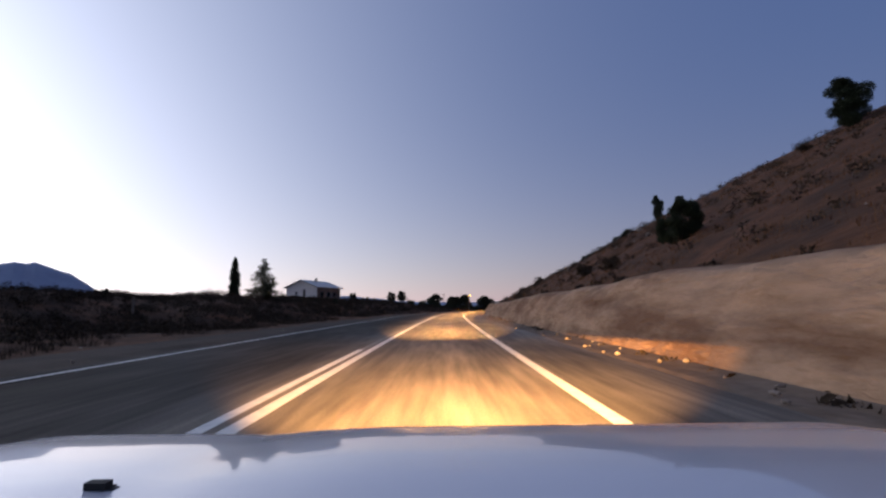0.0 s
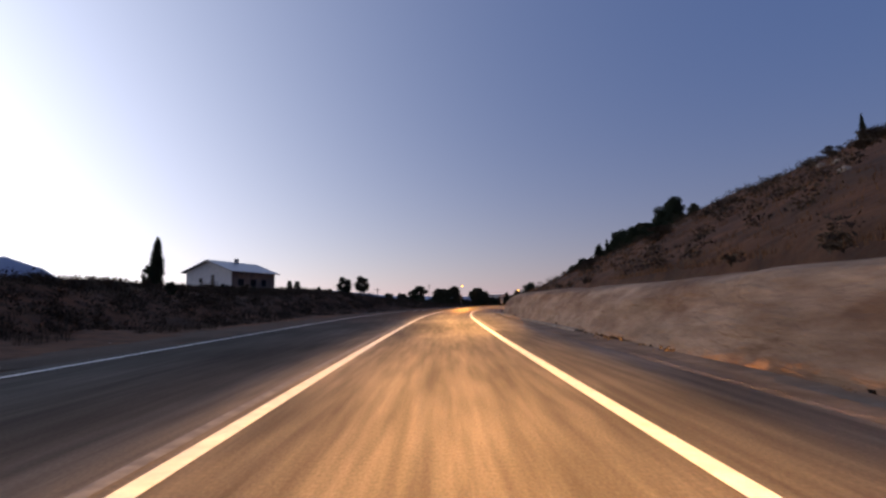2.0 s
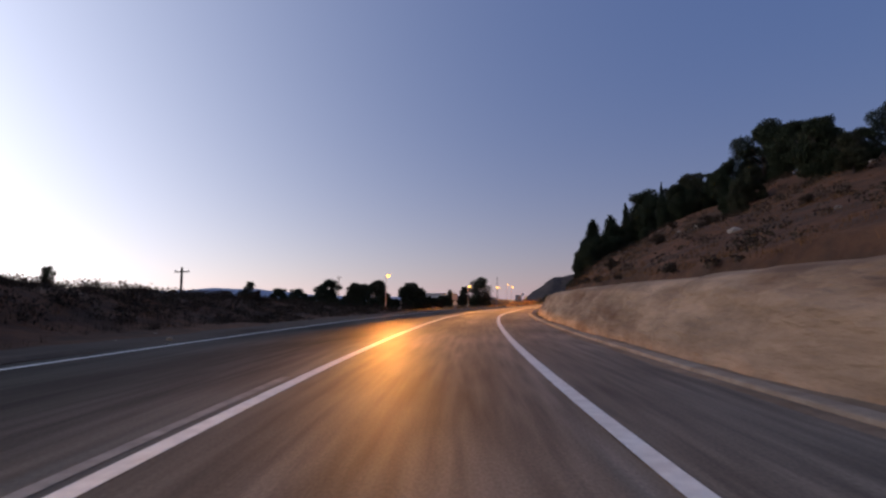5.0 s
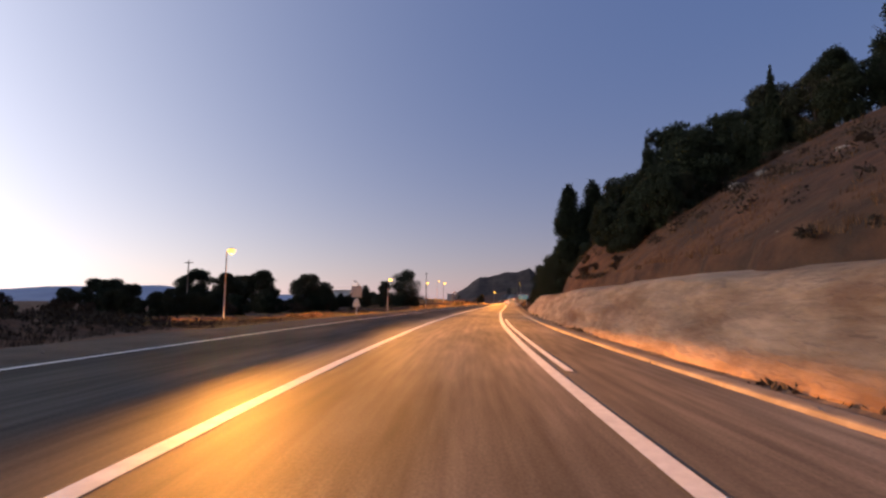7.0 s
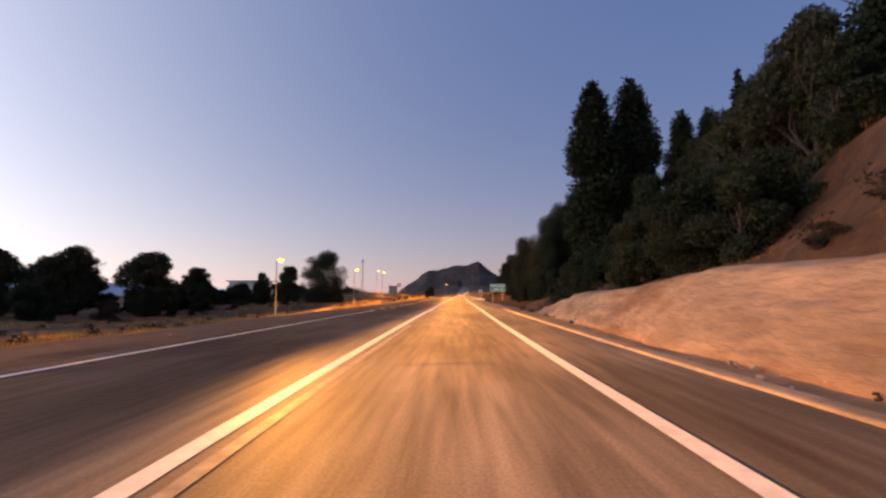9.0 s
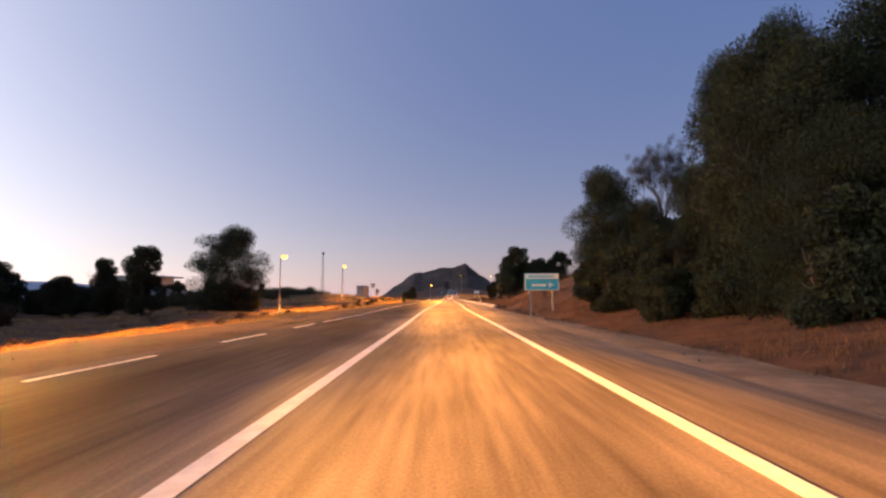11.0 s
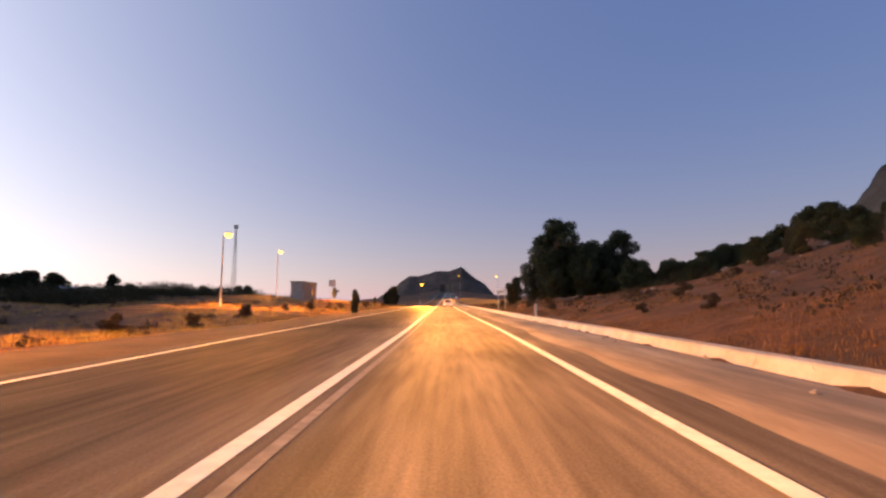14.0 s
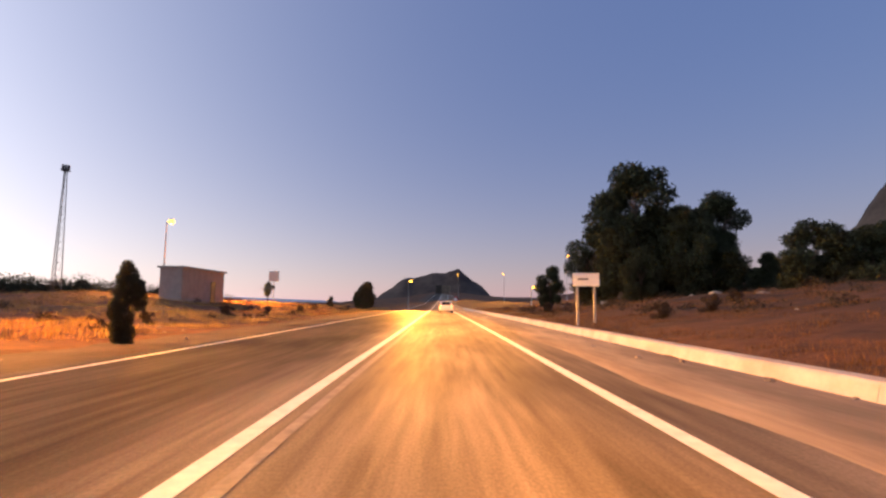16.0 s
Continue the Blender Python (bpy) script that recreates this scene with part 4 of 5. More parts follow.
LAMP_LABEL = "lit sodium street lamp on a tall steel pole"
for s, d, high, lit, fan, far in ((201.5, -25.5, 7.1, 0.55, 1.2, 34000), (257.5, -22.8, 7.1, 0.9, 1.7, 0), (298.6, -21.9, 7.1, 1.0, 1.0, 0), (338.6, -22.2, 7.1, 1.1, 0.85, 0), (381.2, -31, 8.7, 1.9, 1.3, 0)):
    # added fill for the near lane, beyond what the bulb gives
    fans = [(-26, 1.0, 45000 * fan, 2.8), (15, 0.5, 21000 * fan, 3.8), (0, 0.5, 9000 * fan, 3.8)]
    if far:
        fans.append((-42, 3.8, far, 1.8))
    street_lamp(s, d, high, LAMP_LABEL, lit, lane_fills=fans)
for s, d, h in ((433, -7.0, 6.2), (598, 8.0, 12.5), (519, 24.0, 10.5)):
    street_lamp(s, d, h, LAMP_LABEL, 4.0, toward=1 if d < 0 else -1, aim=(-d, -190.0, -h))
# places and pole heights are set to fit the camera's view
for s, d, h in ((520, 139.8, 9.0), (478, 167.0, 12.6)):
    street_lamp(s, d, h, "distant orange lamp on the hillside, placed to fit the camera's view", 4.0, toward=-1, aim=(-d, -190.0, -h))
for s, d, h in ((444, 30, 11), (430, 19, 4.0), (410, 62, 5.0)):
    street_lamp(s, d, h, "small lit lamp on a pole among the trees", 0.12)

# ---------------------------------------------------------------- house


def house():
    """Gable towards the south-west, long side towards the road."""
    near = Vector((-34.0, 133.6, 3.66))
    at = Matrix.Translation(near) @ pose(0, 0, 0, 0, 0, -18)
    top = empty("house", "white gabled house with a grey metal roof on a rise", "house", at=at)
    w, l, h, r = 9.6, 12.4, 3.5, 1.85
    part("wall", Mesh().prism([(-w, -1.2), (0, -1.2), (0, h), (-w / 2, h + r), (-w, h)], "y", 0, l), M_WHITE, top)
    for sgn in (-1, 1):
        e = -w / 2 + sgn * (w / 2 + 0.7)
        part("roof", Mesh().prism([(-w / 2, h + r + 0.06), (e, h - 0.2), (e, h - 0.06), (-w / 2, h + r + 0.22)], "y", -0.7, l + 0.7), M_ROOF, top, "grey metal roof slope that mirrors the sky")
    part("side_wall", Mesh().box(0.0, 0.15, -1.2, 0.06, l - 0.15, h - 0.12, 0.01), M_SHADE_WALL, top, "brown-grey plastered long wall, eaves shade painted into its colour")
    part("chimney", Mesh().box(-w / 2 - 0.3, l * 0.55, h + r - 0.4, -w / 2 + 0.3, l * 0.55 + 0.6, h + r + 0.9, 0.03), M_GREYWALL, top)
    for y0, y1 in ((1.6, 3.2), (5.0, 6.6), (8.2, 9.6)):
        win = part("window", Mesh().box(0.02, y0, 0.9, 0.12, y1, 2.2, 0.01), M_DARK, top)
        part("pane", Mesh().box(0.10, y0 + 0.08, 0.98, 0.14, y1 - 0.08, 2.12), M_GLASS, win)
    for x, half, z0, z1 in ((-6.4, 0.35, 1.5, 2.3), (-3.9, 0.32, 0.9, 2.9)):
        win = part("window", Mesh().box(x - half, -0.06, z0, x + half, 0.05, z1, 0.01), M_DARK, top)
        part("pane", Mesh().box(x - half + 0.07, -0.08, z0 + 0.07, x + half - 0.07, -0.04, z1 - 0.07), M_GLASS, win)
    return top


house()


def shed():
    """A narrow concrete cabin, its long wall towards the road."""
    p = at_road(369.5, -22.8)
    top = empty("utility_shed", "small plain concrete utility cabin with a flat roof", "shed", at=Matrix.Translation((p.x, p.y, 1.2)) @ pose(0, 0, 0, 0, 0, heading(370)))
    part("wall", Mesh().box(-2.0, 0, -0.6, 0, 8.5, 3.0, 0.04), M_GREYWALL, top)
    part("roof", Mesh().box(-2.2, -0.2, 3.0, 0.2, 8.7, 3.16, 0.03), M_CONC, top)
    part("door", Mesh().box(-0.01, 5.5, -0.1, 0.05, 6.5, 2.0, 0.01), M_DARK, top)
    return top


shed()


def roadside_hall():
    p = on_ground(314, -50)
    top = empty("roadside_building", "low building with a blue wall and a cream canopy", "building", at=Matrix.Translation(p) @ pose(0, 0, 0, 0, 0, heading(314)))
    part("wall", Mesh().box(-6, 0, -0.5, 4.5, 8, 3.0, 0.03), M_BLUEWALL, top, "pale blue painted wall")
    part("upper_storey", Mesh().box(-6, 1.5, 3.0, 2.0, 8, 5.0, 0.03), M_WHITE, top)
    part("canopy", Mesh().box(-6.5, 0.5, 5.0, 3.4, 8.6, 5.25, 0.03), M_WHITE, top, "cream flat canopy roof")
    for x in (-4, -1, 2):
        win = part("window", Mesh().box(x, -0.05, 0.9, x + 1.4, 0.05, 2.1, 0.01), M_DARK, top)
        part("pane", Mesh().box(x + 0.07, -0.07, 0.97, x + 1.33, -0.04, 2.03), M_GLASS, win)


roadside_hall()


def kerb_wall():
    """Low concrete barrier behind the verge, cast in lengths."""
    top = tagged(empty("concrete_barrier", "low pale concrete barrier along the verge", "barrier"), kind="structure")
    for k in range(52):
        s0 = 290 + k * 3.0
        m = Mesh()
        outline = [(5.10, -0.1), (5.18, 0.19), (5.21, 0.225), (5.26, 0.24), (5.52, 0.24), (5.56, 0.225), (5.58, 0.19), (5.64, -0.1)]
        for s in (s0 + 0.004, s0 + 1.5, s0 + 2.996):
            m.v.extend([tuple(at_road(s, a, b)) for a, b in outline])
        n = len(outline)
        for i in range(2):
            m.f.extend([(i * n + j, i * n + (j + 1) % n, (i + 1) * n + (j + 1) % n, (i + 1) * n + j) for j in range(n)])
        m.f += [tuple(range(n)), tuple(range(2 * n, 3 * n))]
        part("segment", m, M_BARRIER, top)


kerb_wall()


def sign_post(parent, x, high, y=0.03):
    part("post", Mesh().box(x - 0.05, y, -0.3, x + 0.05, y + 0.1, high, 0.01), M_STEEL, parent)


def road_sign(s, d, w, h, low, board_mat, label, posts=2, turn=0):
    p = on_ground(s, d)
    top = empty("road_sign", label, "road sign", at=Matrix.Translation(p) @ pose(0, 0, 0, 0, 0, heading(s) + turn))
    for x in ((-w * 0.32, w * 0.32) if posts == 2 else (0,)):
        sign_post(top, x, low + h * 0.9)
    board = part("board", Mesh().box(-w / 2, -0.02, low, w / 2, 0.02, low + h, 0.008), board_mat, top)
    return top, board


SIGN_S, SIGN_D = 265.0, 5.7
t, b = road_sign(SIGN_S, SIGN_D, 2.1, 1.04, 1.55 - on_ground(SIGN_S, SIGN_D).z, M_SIGNBLUE, "blue and white direction sign on two steel posts")
low = 1.55 - on_ground(SIGN_S, SIGN_D).z
part("panel", Mesh().box(-1.03, -0.035, low + 0.70, 1.03, -0.022, low + 1.02), M_SIGNWHITE, b)
for x0, z0, x1, z1 in ((-1.04, 0.0, 1.04, 0.05), (-1.04, 0.05, -0.99, 0.69), (0.99, 0.05, 1.04, 0.69)):
    part("rim", Mesh().box(x0, -0.035, low + z0, x1, -0.022, low + z1), M_SIGNWHITE, b)
part("lettering", Mesh().box(-0.62, -0.035, low + 0.24, 0.25, -0.022, low + 0.38), M_SIGNWHITE, b)
part("lettering", Mesh().box(-0.82, -0.045, low + 0.80, 0.74, -0.036, low + 0.90), M_SIGNBLUE, b)
part("arrow", Mesh().prism([(0.42, low + 0.16), (0.78, low + 0.32), (0.42, low + 0.48)], "y", -0.035, -0.022), M_SIGNWHITE, b)
t, b = road_sign(349, 6.6, 1.25, 0.62, 1.75, M_SIGNWHITE, "plain white road sign on two posts behind the barrier")
part("lettering", Mesh().box(-0.4, -0.035, 2.05, 0.1, -0.022, 2.12), M_DARK, b)
t, b = road_sign(202.5, -12.2, 1.05, 1.15, 1.75, M_SIGNCREAM, "back of a cream board above a pale triangular sign", 1)
part("triangle_plate", Mesh().prism([(-0.42, 0.85), (0.42, 0.85), (0.18, 1.62), (-0.18, 1.62)], "y", -0.04, 0.0), M_SIGNGREY, t)
part("bracket", Mesh().tube([(0.2, 0.05, 2.9), (0.05, 0.05, 3.25), (-0.35, 0.05, 3.4)], [0.04, 0.04, 0.06], 6), M_DARK, t)
t, b = road_sign(400, -25.0, 1.5, 1.5, 3.4, M_SIGNGREY, "square white board on a single tall pole", 1)
p = on_ground(470, 4.2)
t = empty("warning_sign", "white triangular warning sign with a red rim", "road sign", at=Matrix.Translation(p) @ pose(0, 0, 0, 0, 0, heading(470)))
sign_post(t, 0, 2.2)
b = part("board", Mesh().prism([(-0.95, 1.7), (0.95, 1.7), (0, 3.3)], "y", -0.02, 0.02), M_SIGNRED, t)
part("face", Mesh().prism([(-0.7, 1.84), (0.7, 1.84), (0, 3.02)], "y", -0.04, -0.024), M_SIGNWHITE, b)


def marker_post(s, d, high, mat, label):
    return thing("marker_post", Mesh().box(-0.085, -0.05, -0.3, 0.085, 0.05, high, 0.02), mat, label, "post", at=Matrix.Translation(on_ground(s, d)) @ pose(0, 0, 0, 0, 0, heading(s)))


marker_post(323, 5.85, 0.88, M_SIGNGREY, "short pale roadside marker post by the barrier")
marker_post(35, -22, 1.4, M_WOOD, "thin wooden stake on the field's edge")


def utility_pole(s, d, high):
    top = empty("utility_pole", "weathered wooden utility pole with a crossarm", "utility pole", at=Matrix.Translation(on_ground(s, d)) @ pose(0, 0, 0, 0, 0, heading(s)))
    part("pole", Mesh().tube([(0, 0, -0.5), (0, 0, high)], [0.15, 0.10], 8), M_WOOD, top, smooth=True)
    part("crossarm", Mesh().box(-0.8, -0.06, high - 0.5, 0.8, 0.06, high - 0.38, 0.01), M_WOOD, top)
    for x in (-0.7, 0.0, 0.7):
        part("insulator", Mesh().tube([(x, 0, high - 0.4), (x, 0, high - 0.22)], [0.05, 0.03], 6), M_WHITE, top)


utility_pole(156.6, -29.5, 3.4)
utility_pole(236, -54, 9.6)
utility_pole(262, -62, 8.5)


def mast():
    """A tapered lattice tower on three legs, with a small head."""
    p = on_ground(370, -34.2)
    top = empty("lattice_mast", "tall slender steel lattice mast with antennas", "mast", at=Matrix.Translation(p))
    hgt = 11.2
    corners = [(0.46 * math.cos(a), 0.46 * math.sin(a)) for a in (0.5, 2.6, 4.7)]

    def on_leg(k, z):
        q = 1 - 0.72 * z / hgt
        return (corners[k][0] * q, corners[k][1] * q, z)
    for k in range(3):
        part("leg", Mesh().tube([on_leg(k, -0.4), on_leg(k, hgt)], [0.042, 0.032], 6), M_DARK, top)
    for i in range(18):
        z0, z1 = hgt * i / 18, hgt * (i + 1) / 18
        for k in range(3):
            part("brace", Mesh().tube([on_leg(k, z0), on_leg((k + 1) % 3, z1)], [0.018, 0.018], 4), M_DARK, top)
    part("platform", Mesh().box(-0.32, -0.32, hgt - 0.12, 0.32, 0.32, hgt, 0.02), M_DARK, top)
    for x in (-0.22, 0.0, 0.22):
        part("antenna", Mesh().box(x - 0.09, -0.1, hgt, x + 0.09, 0.1, hgt + 0.45, 0.03), M_DARK, top)


mast()


# ---------------------------------------------------------------- vehicles


def wheel(parent, x, y, r=0.33, w=0.22):
    tyre = part("tyre", Mesh().tube([(x - w / 2, y, r), (x - w / 2 + 0.03, y, r), (x + w / 2 - 0.03, y, r), (x + w / 2, y, r)], [r - 0.03, r, r, r - 0.03], 22), M_RUBBER, parent, smooth=True)
    part("rim", Mesh().tube([(x - w / 2 - 0.008, y, r), (x + w / 2 + 0.008, y, r)], [r * 0.62, r * 0.62], 16), M_STEEL, tyre)


def sheet(xs, ys, height, thick=0.012):
    """A curved panel over a grid, with a thickness."""
    m = Mesh()
    w = len(xs)
    for dz in (0, -thick):
        for y in ys:
            for x in xs:
                m.v.append((x, y, height(x, y) + dz))
    n = w * len(ys)
    for j in range(len(ys) - 1):
        for i in range(w - 1):
            a = j * w + i
            m.f.append((a, a + 1, a + w + 1, a + w))
            m.f.append((n + a, n + a + w, n + a + w + 1, n + a + 1))
    rim = [i for i in range(w)] + [j * w + w - 1 for j in range(1, len(ys))] + [(len(ys) - 1) * w + i for i in range(w - 2, -1, -1)] + [j * w for j in range(len(ys) - 2, 0, -1)]
    for a, b in zip(rim, rim[1:] + rim[:1]):
        m.f.append((a, n + a, n + b, b))
    return m


def own_car():
    """The pale car that carries the camera, where it is at the start; its windscreen is left open."""
    top = empty("car", "pale glossy car with its headlamps lit on the road", "car", at=pose(0, 0, 0))

    def hood_z(x, y):
        z = float(np.interp(y, [0.30, 0.60, 0.85, 1.00, 1.20, 1.38, 1.50], [0.975, 0.957, 0.932, 0.912, 0.855, 0.74, 0.58]))
        bulge = float(np.interp(x, [-0.86, -0.46, -0.34, -0.24, -0.12, 0.75, 0.95], [0.018, 0.016, 0.013, 0.021, 0.026, 0.025, 0.006]))
        side = -0.05 * max(0.0, (abs(x) - 0.70) / 0.25) ** 2
        return z + bulge * float(np.interp(y, [0.3, 0.7, 1.1, 1.4], [0.4, 1, 1, 0.3])) + side - 0.016
    xs = list(np.linspace(-0.86, 0.86, 44))
    part("hood", sheet(xs, list(np.linspace(0.34, 1.38, 40)), hood_z), M_CARPAINT, top, "pale lavender-white glossy hood", smooth=True)
    part("washer_nozzle", Mesh().box(-0.408, 0.565, 0.945, -0.368, 0.595, 0.962, 0.008), M_RUBBER, top, "small black washer nozzle")
    for sgn in (-1, 1):
        part("fender", Mesh().prism([(-0.2, 0.35), (0.45, 0.35), (0.5, 0.62), (0.8, 0.72), (1.15, 0.62), (1.25, 0.4), (1.48, 0.42), (1.46, 0.6), (1.2, 0.83), (0.9, 0.90), (0.3, 0.955), (-0.2, 0.97)], "x", sgn * 0.865, sgn * 0.93), M_CARPAINT, top)
        part("door", Mesh().prism([(-1.3, 0.28), (-0.21, 0.28), (-0.21, 0.97), (-1.3, 0.98)], "x", sgn * 0.87, sgn * 0.93), M_CARPAINT, top)
        part("quarter_panel", Mesh().prism([(-2.4, 0.4), (-2.1, 0.3), (-2.05, 0.62), (-1.75, 0.72), (-1.45, 0.6), (-1.38, 0.28), (-1.31, 0.28), (-1.31, 0.98), (-2.4, 0.95)], "x", sgn * 0.87, sgn * 0.93), M_CARPAINT, top)
        part("pillar", Mesh().tube([(sgn * 0.80, 0.28, 0.97), (sgn * 0.62, -0.30, 1.44)], [0.04, 0.035], 6), M_CARPAINT, top)
        part("rear_pillar", Mesh().tube([(sgn * 0.80, -2.2, 0.95), (sgn * 0.62, -1.75, 1.44)], [0.06, 0.05], 6), M_CARPAINT, top)
        for y in (0.80, -1.75):
            wheel(top, sgn * 0.80, y)
        part("headlamp", Mesh().box(sgn * 0.68 - 0.16, 1.42, 0.55, sgn * 0.68 + 0.16, 1.49, 0.632, 0.03), M_HEAD, top, "lit headlamp")
        lamp = new("beam", bpy.data.lights.new("beam", "SPOT"))
        lamp.data.energy, lamp.data.color = 6500, (1.0, 0.52, 0.17)
        lamp.data.spot_size, lamp.data.spot_blend, lamp.data.shadow_soft_size = radians(34), 1.0, 0.0008
        lamp.parent = top
        lamp.matrix_basis = look((sgn * 0.68, 1.60, 0.66), (sgn * 0.5 + 1.2, 31.6, 0.70)) @ Matrix.Diagonal((2.05, 1, 1, 1))
        # plate added ahead of the bumper, only to keep the beam off the bank
        part("beam_shutter", Mesh().box(sgn * 0.68 - 0.2, 1.72, 0.6555, sgn * 0.68 + 0.2, 1.73, 0.70), M_DARK, top, "added dark plate that blocks the upper beam")
        # the beam is strongest just under its cut-off: bundles added for the middle and the distance, to light road
        # that moving headlamps reach later
        for power, wide_angle, down, across, flat, aim in ((440000, 2.2, 1.25, 6.6, 1.0, 0.4), (2000000, 1.0, 0.63, 6.0, 0.70, 0.9), (7400000, 1.0, 0.44, 5.2, 0.40, 2.0)):
            far = new("extra_beam", bpy.data.lights.new("extra_beam", "SPOT"))
            far.data.energy, far.data.color = power, (1.0, 0.52, 0.17)
            far.data.spot_size, far.data.spot_blend, far.data.shadow_soft_size = radians(wide_angle), 1.0, 0.001
            far.parent = top
            far.matrix_basis = look((sgn * 0.72, 1.0, 0.66), (sgn * 0.72 + aim, 61.0, 0.66 - 60 * math.tan(radians(down)))) @ Matrix.Diagonal((across, flat, 1, 1))
        # another added plate, which stops the far beams above the level
        part("headlamp_brow", Mesh().box(sgn * 0.72 - 0.13, 1.43, 0.6602, sgn * 0.72 + 0.13, 1.45, 0.72), M_DARK, top, "added dark plate that trims the far beams")
    part("front_bumper", Mesh().box(-0.92, 1.40, 0.25, 0.92, 1.58, 0.53, 0.05), M_CARPAINT, top)
    part("grille", Mesh().box(-0.48, 1.47, 0.55, 0.48, 1.50, 0.68, 0.01), M_DARK, top)
    part("rear_bumper", Mesh().box(-0.92, -2.5, 0.3, 0.92, -2.35, 0.6, 0.05), M_CARPAINT, top)
    part("tailgate", Mesh().box(-0.85, -2.42, 0.5, 0.85, -2.36, 0.97, 0.02), M_CARPAINT, top)
    part("roof", Mesh().box(-0.68, -1.8, 1.43, 0.68, -0.25, 1.48, 0.02), M_CARPAINT, top)
    part("dashboard", Mesh().box(-0.78, 0.12, 0.80, 0.78, 0.33, 0.95, 0.04), M_RUBBER, top)
    part("floor_pan", Mesh().box(-0.86, -2.35, 0.22, 0.86, 1.40, 0.28, 0.01), M_DARK, top)


own_car()


def lead_car(s, d):
    """A light hatchback seen from behind, tail lamps lit."""
    p = at_road(s, d, 0.02)
    top = empty("car", "light silver hatchback with its tail lamps lit", "car", at=Matrix.Translation(p) @ pose(0, 0, 0, 0, 0, heading(s)))
    part("body", Mesh().prism([(-2.0, 0.30), (2.0, 0.30), (2.05, 0.55), (1.9, 0.78), (1.0, 0.90), (-1.95, 0.92), (-2.05, 0.60)], "x", -0.86, 0.86), M_CARPAINT, top)
    part("cabin", Mesh().prism([(-1.85, 0.92), (1.0, 0.90), (0.2, 1.42), (-1.45, 1.45)], "x", -0.72, 0.72), M_CARPAINT, top)
    part("rear_window", Mesh().prism([(-0.6, 1.0), (0.6, 1.0), (0.52, 1.38), (-0.52, 1.38)], "y", -1.86, -1.50), M_GLASS, top)
    part("bumper", Mesh().box(-0.88, -2.14, 0.30, 0.88, -1.98, 0.58, 0.04), M_CARPAINT, top)
    part("plate", Mesh().box(-0.26, -2.16, 0.62, 0.26, -2.05, 0.74, 0.005), M_SIGNWHITE, top)
    for sgn in (-1, 1):
        part("tail_lamp", Mesh().box(sgn * 0.70 - 0.13, -2.09, 0.66, sgn * 0.70 + 0.13, -1.98, 0.88, 0.02), M_TAIL, top, "lit red tail lamp")
        for y in (1.25, -1.25):
            wheel(top, sgn * 0.76, y)


lead_car(392, 0.6)

# ---------------------------------------------------------------- grass and stones


def grass_field(name, label, count, s_range, d_range, seed, tall, mat):
    """Dry grass tufts over a stretch of the verge."""
    rng = np.random.RandomState(seed)
    s = rng.uniform(*s_range, count)
    d = d_range[0] + (d_range[1] - d_range[0]) * rng.rand(count) ** 1.3
    x, y = np.interp(s, ARC, LINE[:, 0]), np.interp(s, ARC, LINE[:, 1])
    tx, ty = np.interp(s, ARC, TAN[:, 0]), np.interp(s, ARC, TAN[:, 1])
    x, y = x + ty * d, y - tx * d
    keep = np.array([noise.noise(Vector((a / 3.5, b / 3.5, 1.0))) for a, b in zip(x, y)]) > -0.12
    x, y = x[keep], y[keep]
    z = ground_height(x, y)
    m = Mesh()
    for a, b, c in zip(x, y, z):
        for _ in range(8):
            h, t, w = tall * rng.uniform(0.4, 1.1), rng.uniform(0, 6.28), rng.uniform(0.006, 0.014)
            ox, oy = rng.uniform(-0.18, 0.18, 2)
            lx, ly = math.cos(t), math.sin(t)
            k = len(m.v)
            m.v += [(a + ox - ly * w, b + oy + lx * w, c - 0.05), (a + ox + ly * w, b + oy - lx * w, c - 0.05), (a + ox + lx * h * 0.4, b + oy + ly * h * 0.4, c + h)]
            m.f.append((k, k + 1, k + 2))
    me = bpy.data.meshes.new(name)
    me.from_pydata(m.v, [], m.f)
    me.materials.append(mat)
    return tagged(new(name, me), label, "grass", kind="stuff")


grass_field("dry_grass", "dry straw-coloured grass on the field side of the road", 42000, (176, 430), (-10.5, -40), 1, 0.26, M_STRAW)
grass_field("dry_grass", "dark dry weeds on the field side of the road", 18000, (-5, 190), (-12, -34), 5, 0.34, M_SHRUB)
grass_field("dry_grass", "dry brown grass on the hillside above the cut", 26000, (0, 215), (7.3, 34), 2, 0.20, M_GRASS)
grass_field("dry_grass", "dry brown grass on the slope beyond the barrier", 46000, (225, 420), (5.8, 28), 3, 0.12, M_GRASS)
grass_field("weeds", "low dusty weeds at the foot of the cut bank", 2600, (-5, 300), (4.7, 5.6), 4, 0.20, M_SHRUB)


def scrub(name, label, count, s_range, d_range, seed, mat, size=(0.25, 0.7), each=60, leaf=0.075):
    """Low dry shrubs: clumps of small leaves on the ground."""
    rng = np.random.RandomState(seed)
    s, d = rng.uniform(*s_range, count), rng.uniform(*d_range, count)
    x, y = np.interp(s, ARC, LINE[:, 0]), np.interp(s, ARC, LINE[:, 1])
    tx, ty = np.interp(s, ARC, TAN[:, 0]), np.interp(s, ARC, TAN[:, 1])
    x, y = x + ty * d, y - tx * d
    z = ground_height(x, y)
    lobes = []
    for a, b, c in zip(x, y, z):
        r = rng.uniform(*size)
        lobes.append((a, b, c + r * 0.3, r, r, r * 0.65))
    me = crown_mesh(name, lobes, count * each, leaf, mat, seed, 0.2)
    return tagged(new(name, me), label, "shrubs", kind="stuff")


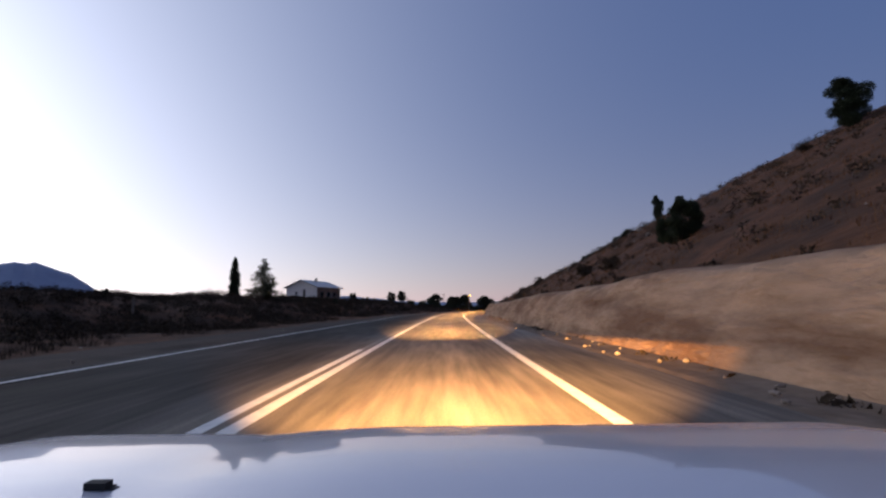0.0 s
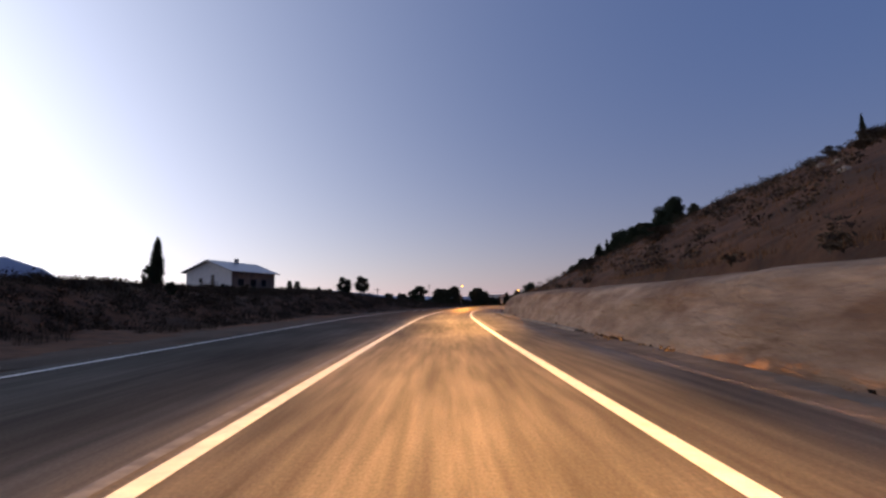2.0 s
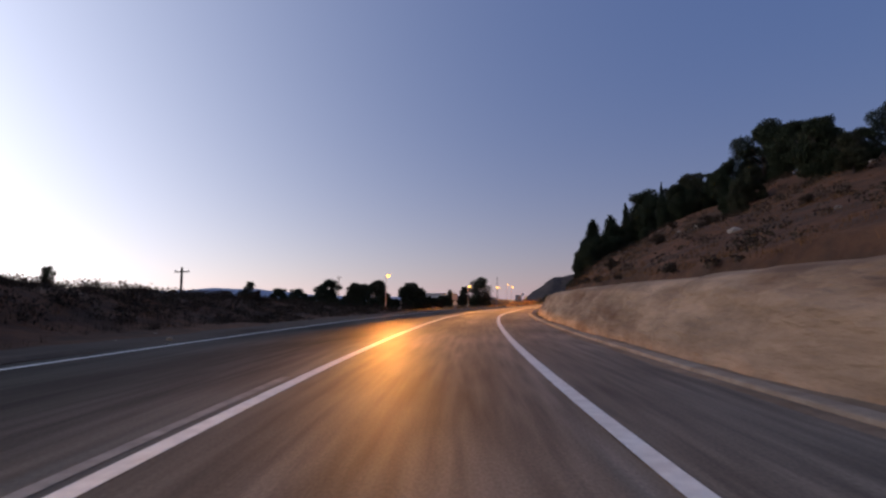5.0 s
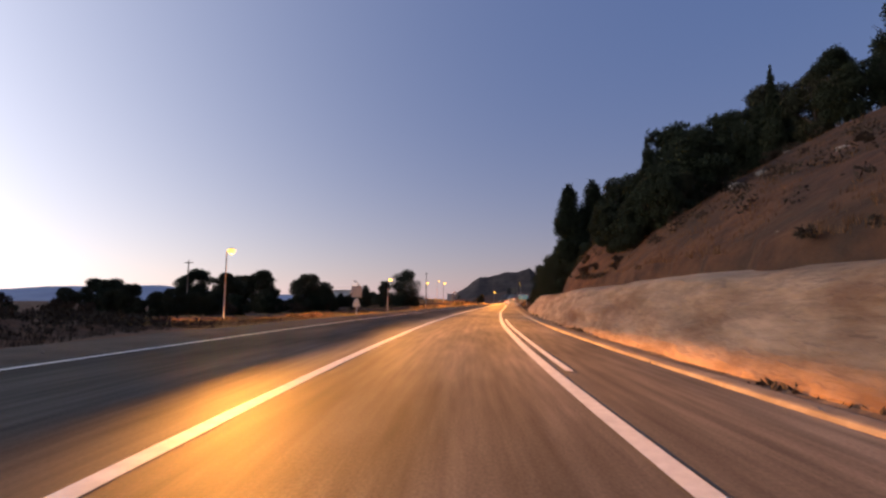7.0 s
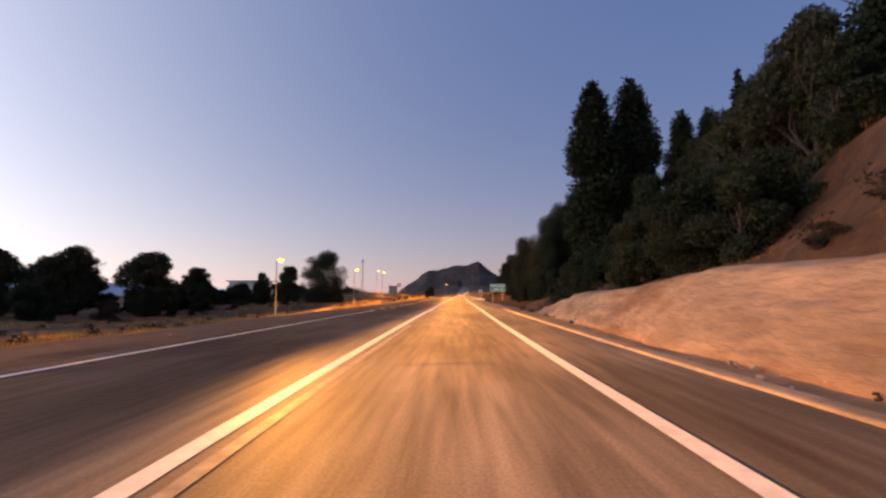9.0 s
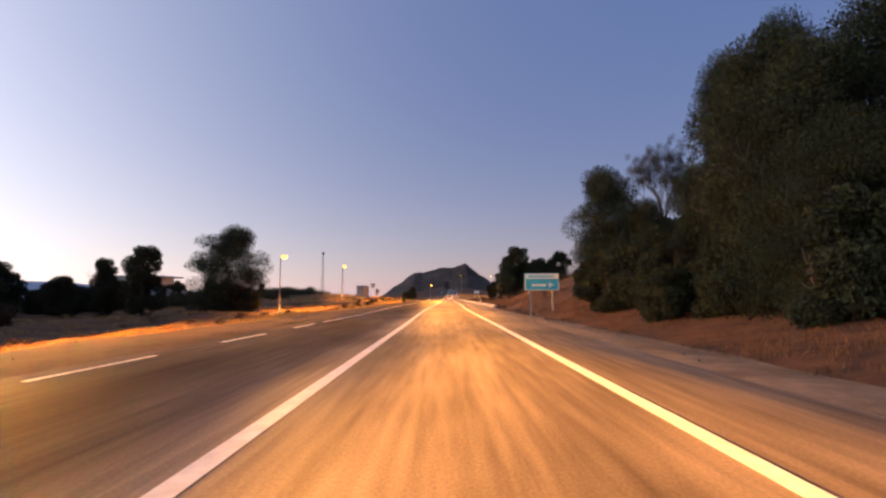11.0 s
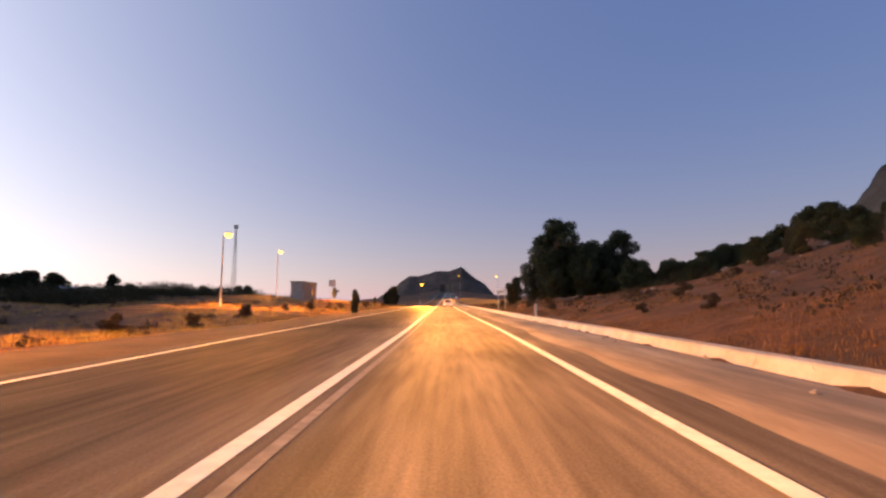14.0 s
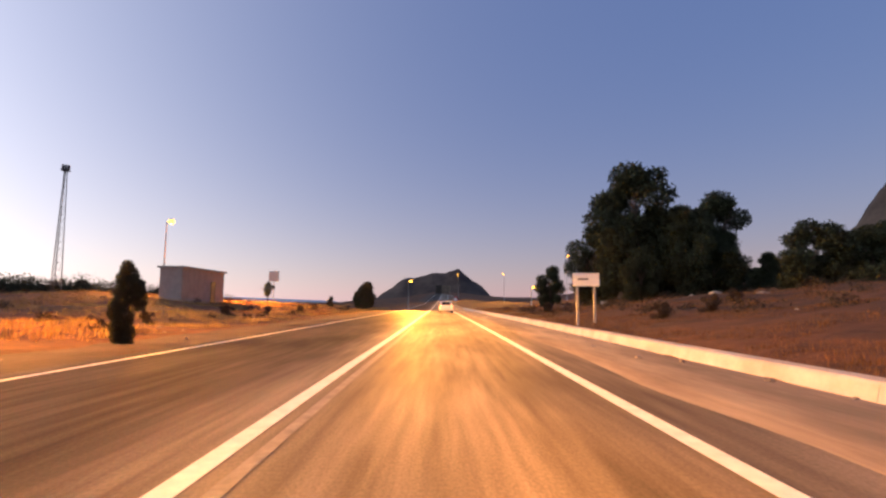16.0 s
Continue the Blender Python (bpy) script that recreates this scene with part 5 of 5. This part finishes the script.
scrub("scrub", "low dark scrub strewn over the brown hillside", 1300, (5, 210), (9, 40), 11, M_SHRUB)
scrub("scrub", "low dark scrub on the bank by the field", 3800, (5, 185), (-34, -14), 12, M_SHRUB)
scrub("scrub", "low brown scrub on the slope beyond the barrier", 450, (270, 400), (7.5, 40), 13, M_SHRUB)
scrub("scrub", "low scrub along the edge of the open field", 260, (190, 430), (-40, -12), 14, M_SHRUB, (0.2, 0.5))
scrub("hedge", "dark hedge of scrub along the far side of the field", 460, (292, 450), (-64, -48), 17, M_LEAF_B, (0.7, 1.6), 240, 0.12)
scrub("hedge", "tall brown-green hedge behind the lamps", 260, (300, 425), (-52, -39), 19, M_LEAF_B, (1.2, 2.5), 380, 0.12)
scrub("hedge", "dark hedge of scrub along the slope's crest", 150, (342, 415), (27, 58), 18, M_LEAF, (0.8, 1.8), 260, 0.13)
scrub("scrub", "dry fringe of weeds along the bank's upper edge", 420, (-5, 226), (6.9, 8.4), 16, M_SHRUB, (0.12, 0.32))
scrub("scrub", "dusty weeds gathered at the bank's foot", 260, (0, 235), (5.0, 5.7), 15, M_SHRUB, (0.10, 0.28))
for k, (s0, s1) in enumerate(((150, 163), (172, 184), (196, 214))):
    scrub("scrub", "dark dry weeds massed at the bank's foot", 110, (s0, s1), (4.9, 5.8), 40 + k, M_SHRUB, (0.08, 0.24))


def stones():
    rng = np.random.RandomState(8)
    m = Mesh()
    ico = bmesh.new()
    bmesh.ops.create_icosphere(ico, subdivisions=1, radius=1)
    vs = [tuple(v.co) for v in ico.verts]
    fs = [tuple(v.index for v in f.verts) for f in ico.faces]
    ico.free()
    for k in range(700):
        s = rng.uniform(0, 420)
        d = rng.choice([rng.uniform(4.0, 5.4), rng.uniform(-13, -8.3), rng.uniform(9, 30)], p=[0.55, 0.25, 0.2])
        if 4 <= d < 6 and 30 < s < 140:
            continue
        p = on_ground(s, d) if d > 6 or d < -9 else at_road(s, d, 0.0)
        r = rng.uniform(0.02, 0.09) if abs(d) < 14 else rng.uniform(0.1, 0.45)
        q = rng.uniform(0.6, 1.3, 3)
        m.add([(p.x + v[0] * r * q[0], p.y + v[1] * r * q[1], p.z + v[2] * r * q[2] * 0.7) for v in vs], fs)
    return thing("stones", m, M_RUBBLE, "loose pale stones strewn along verge and slope", "stones", kind="stuff")


stones()
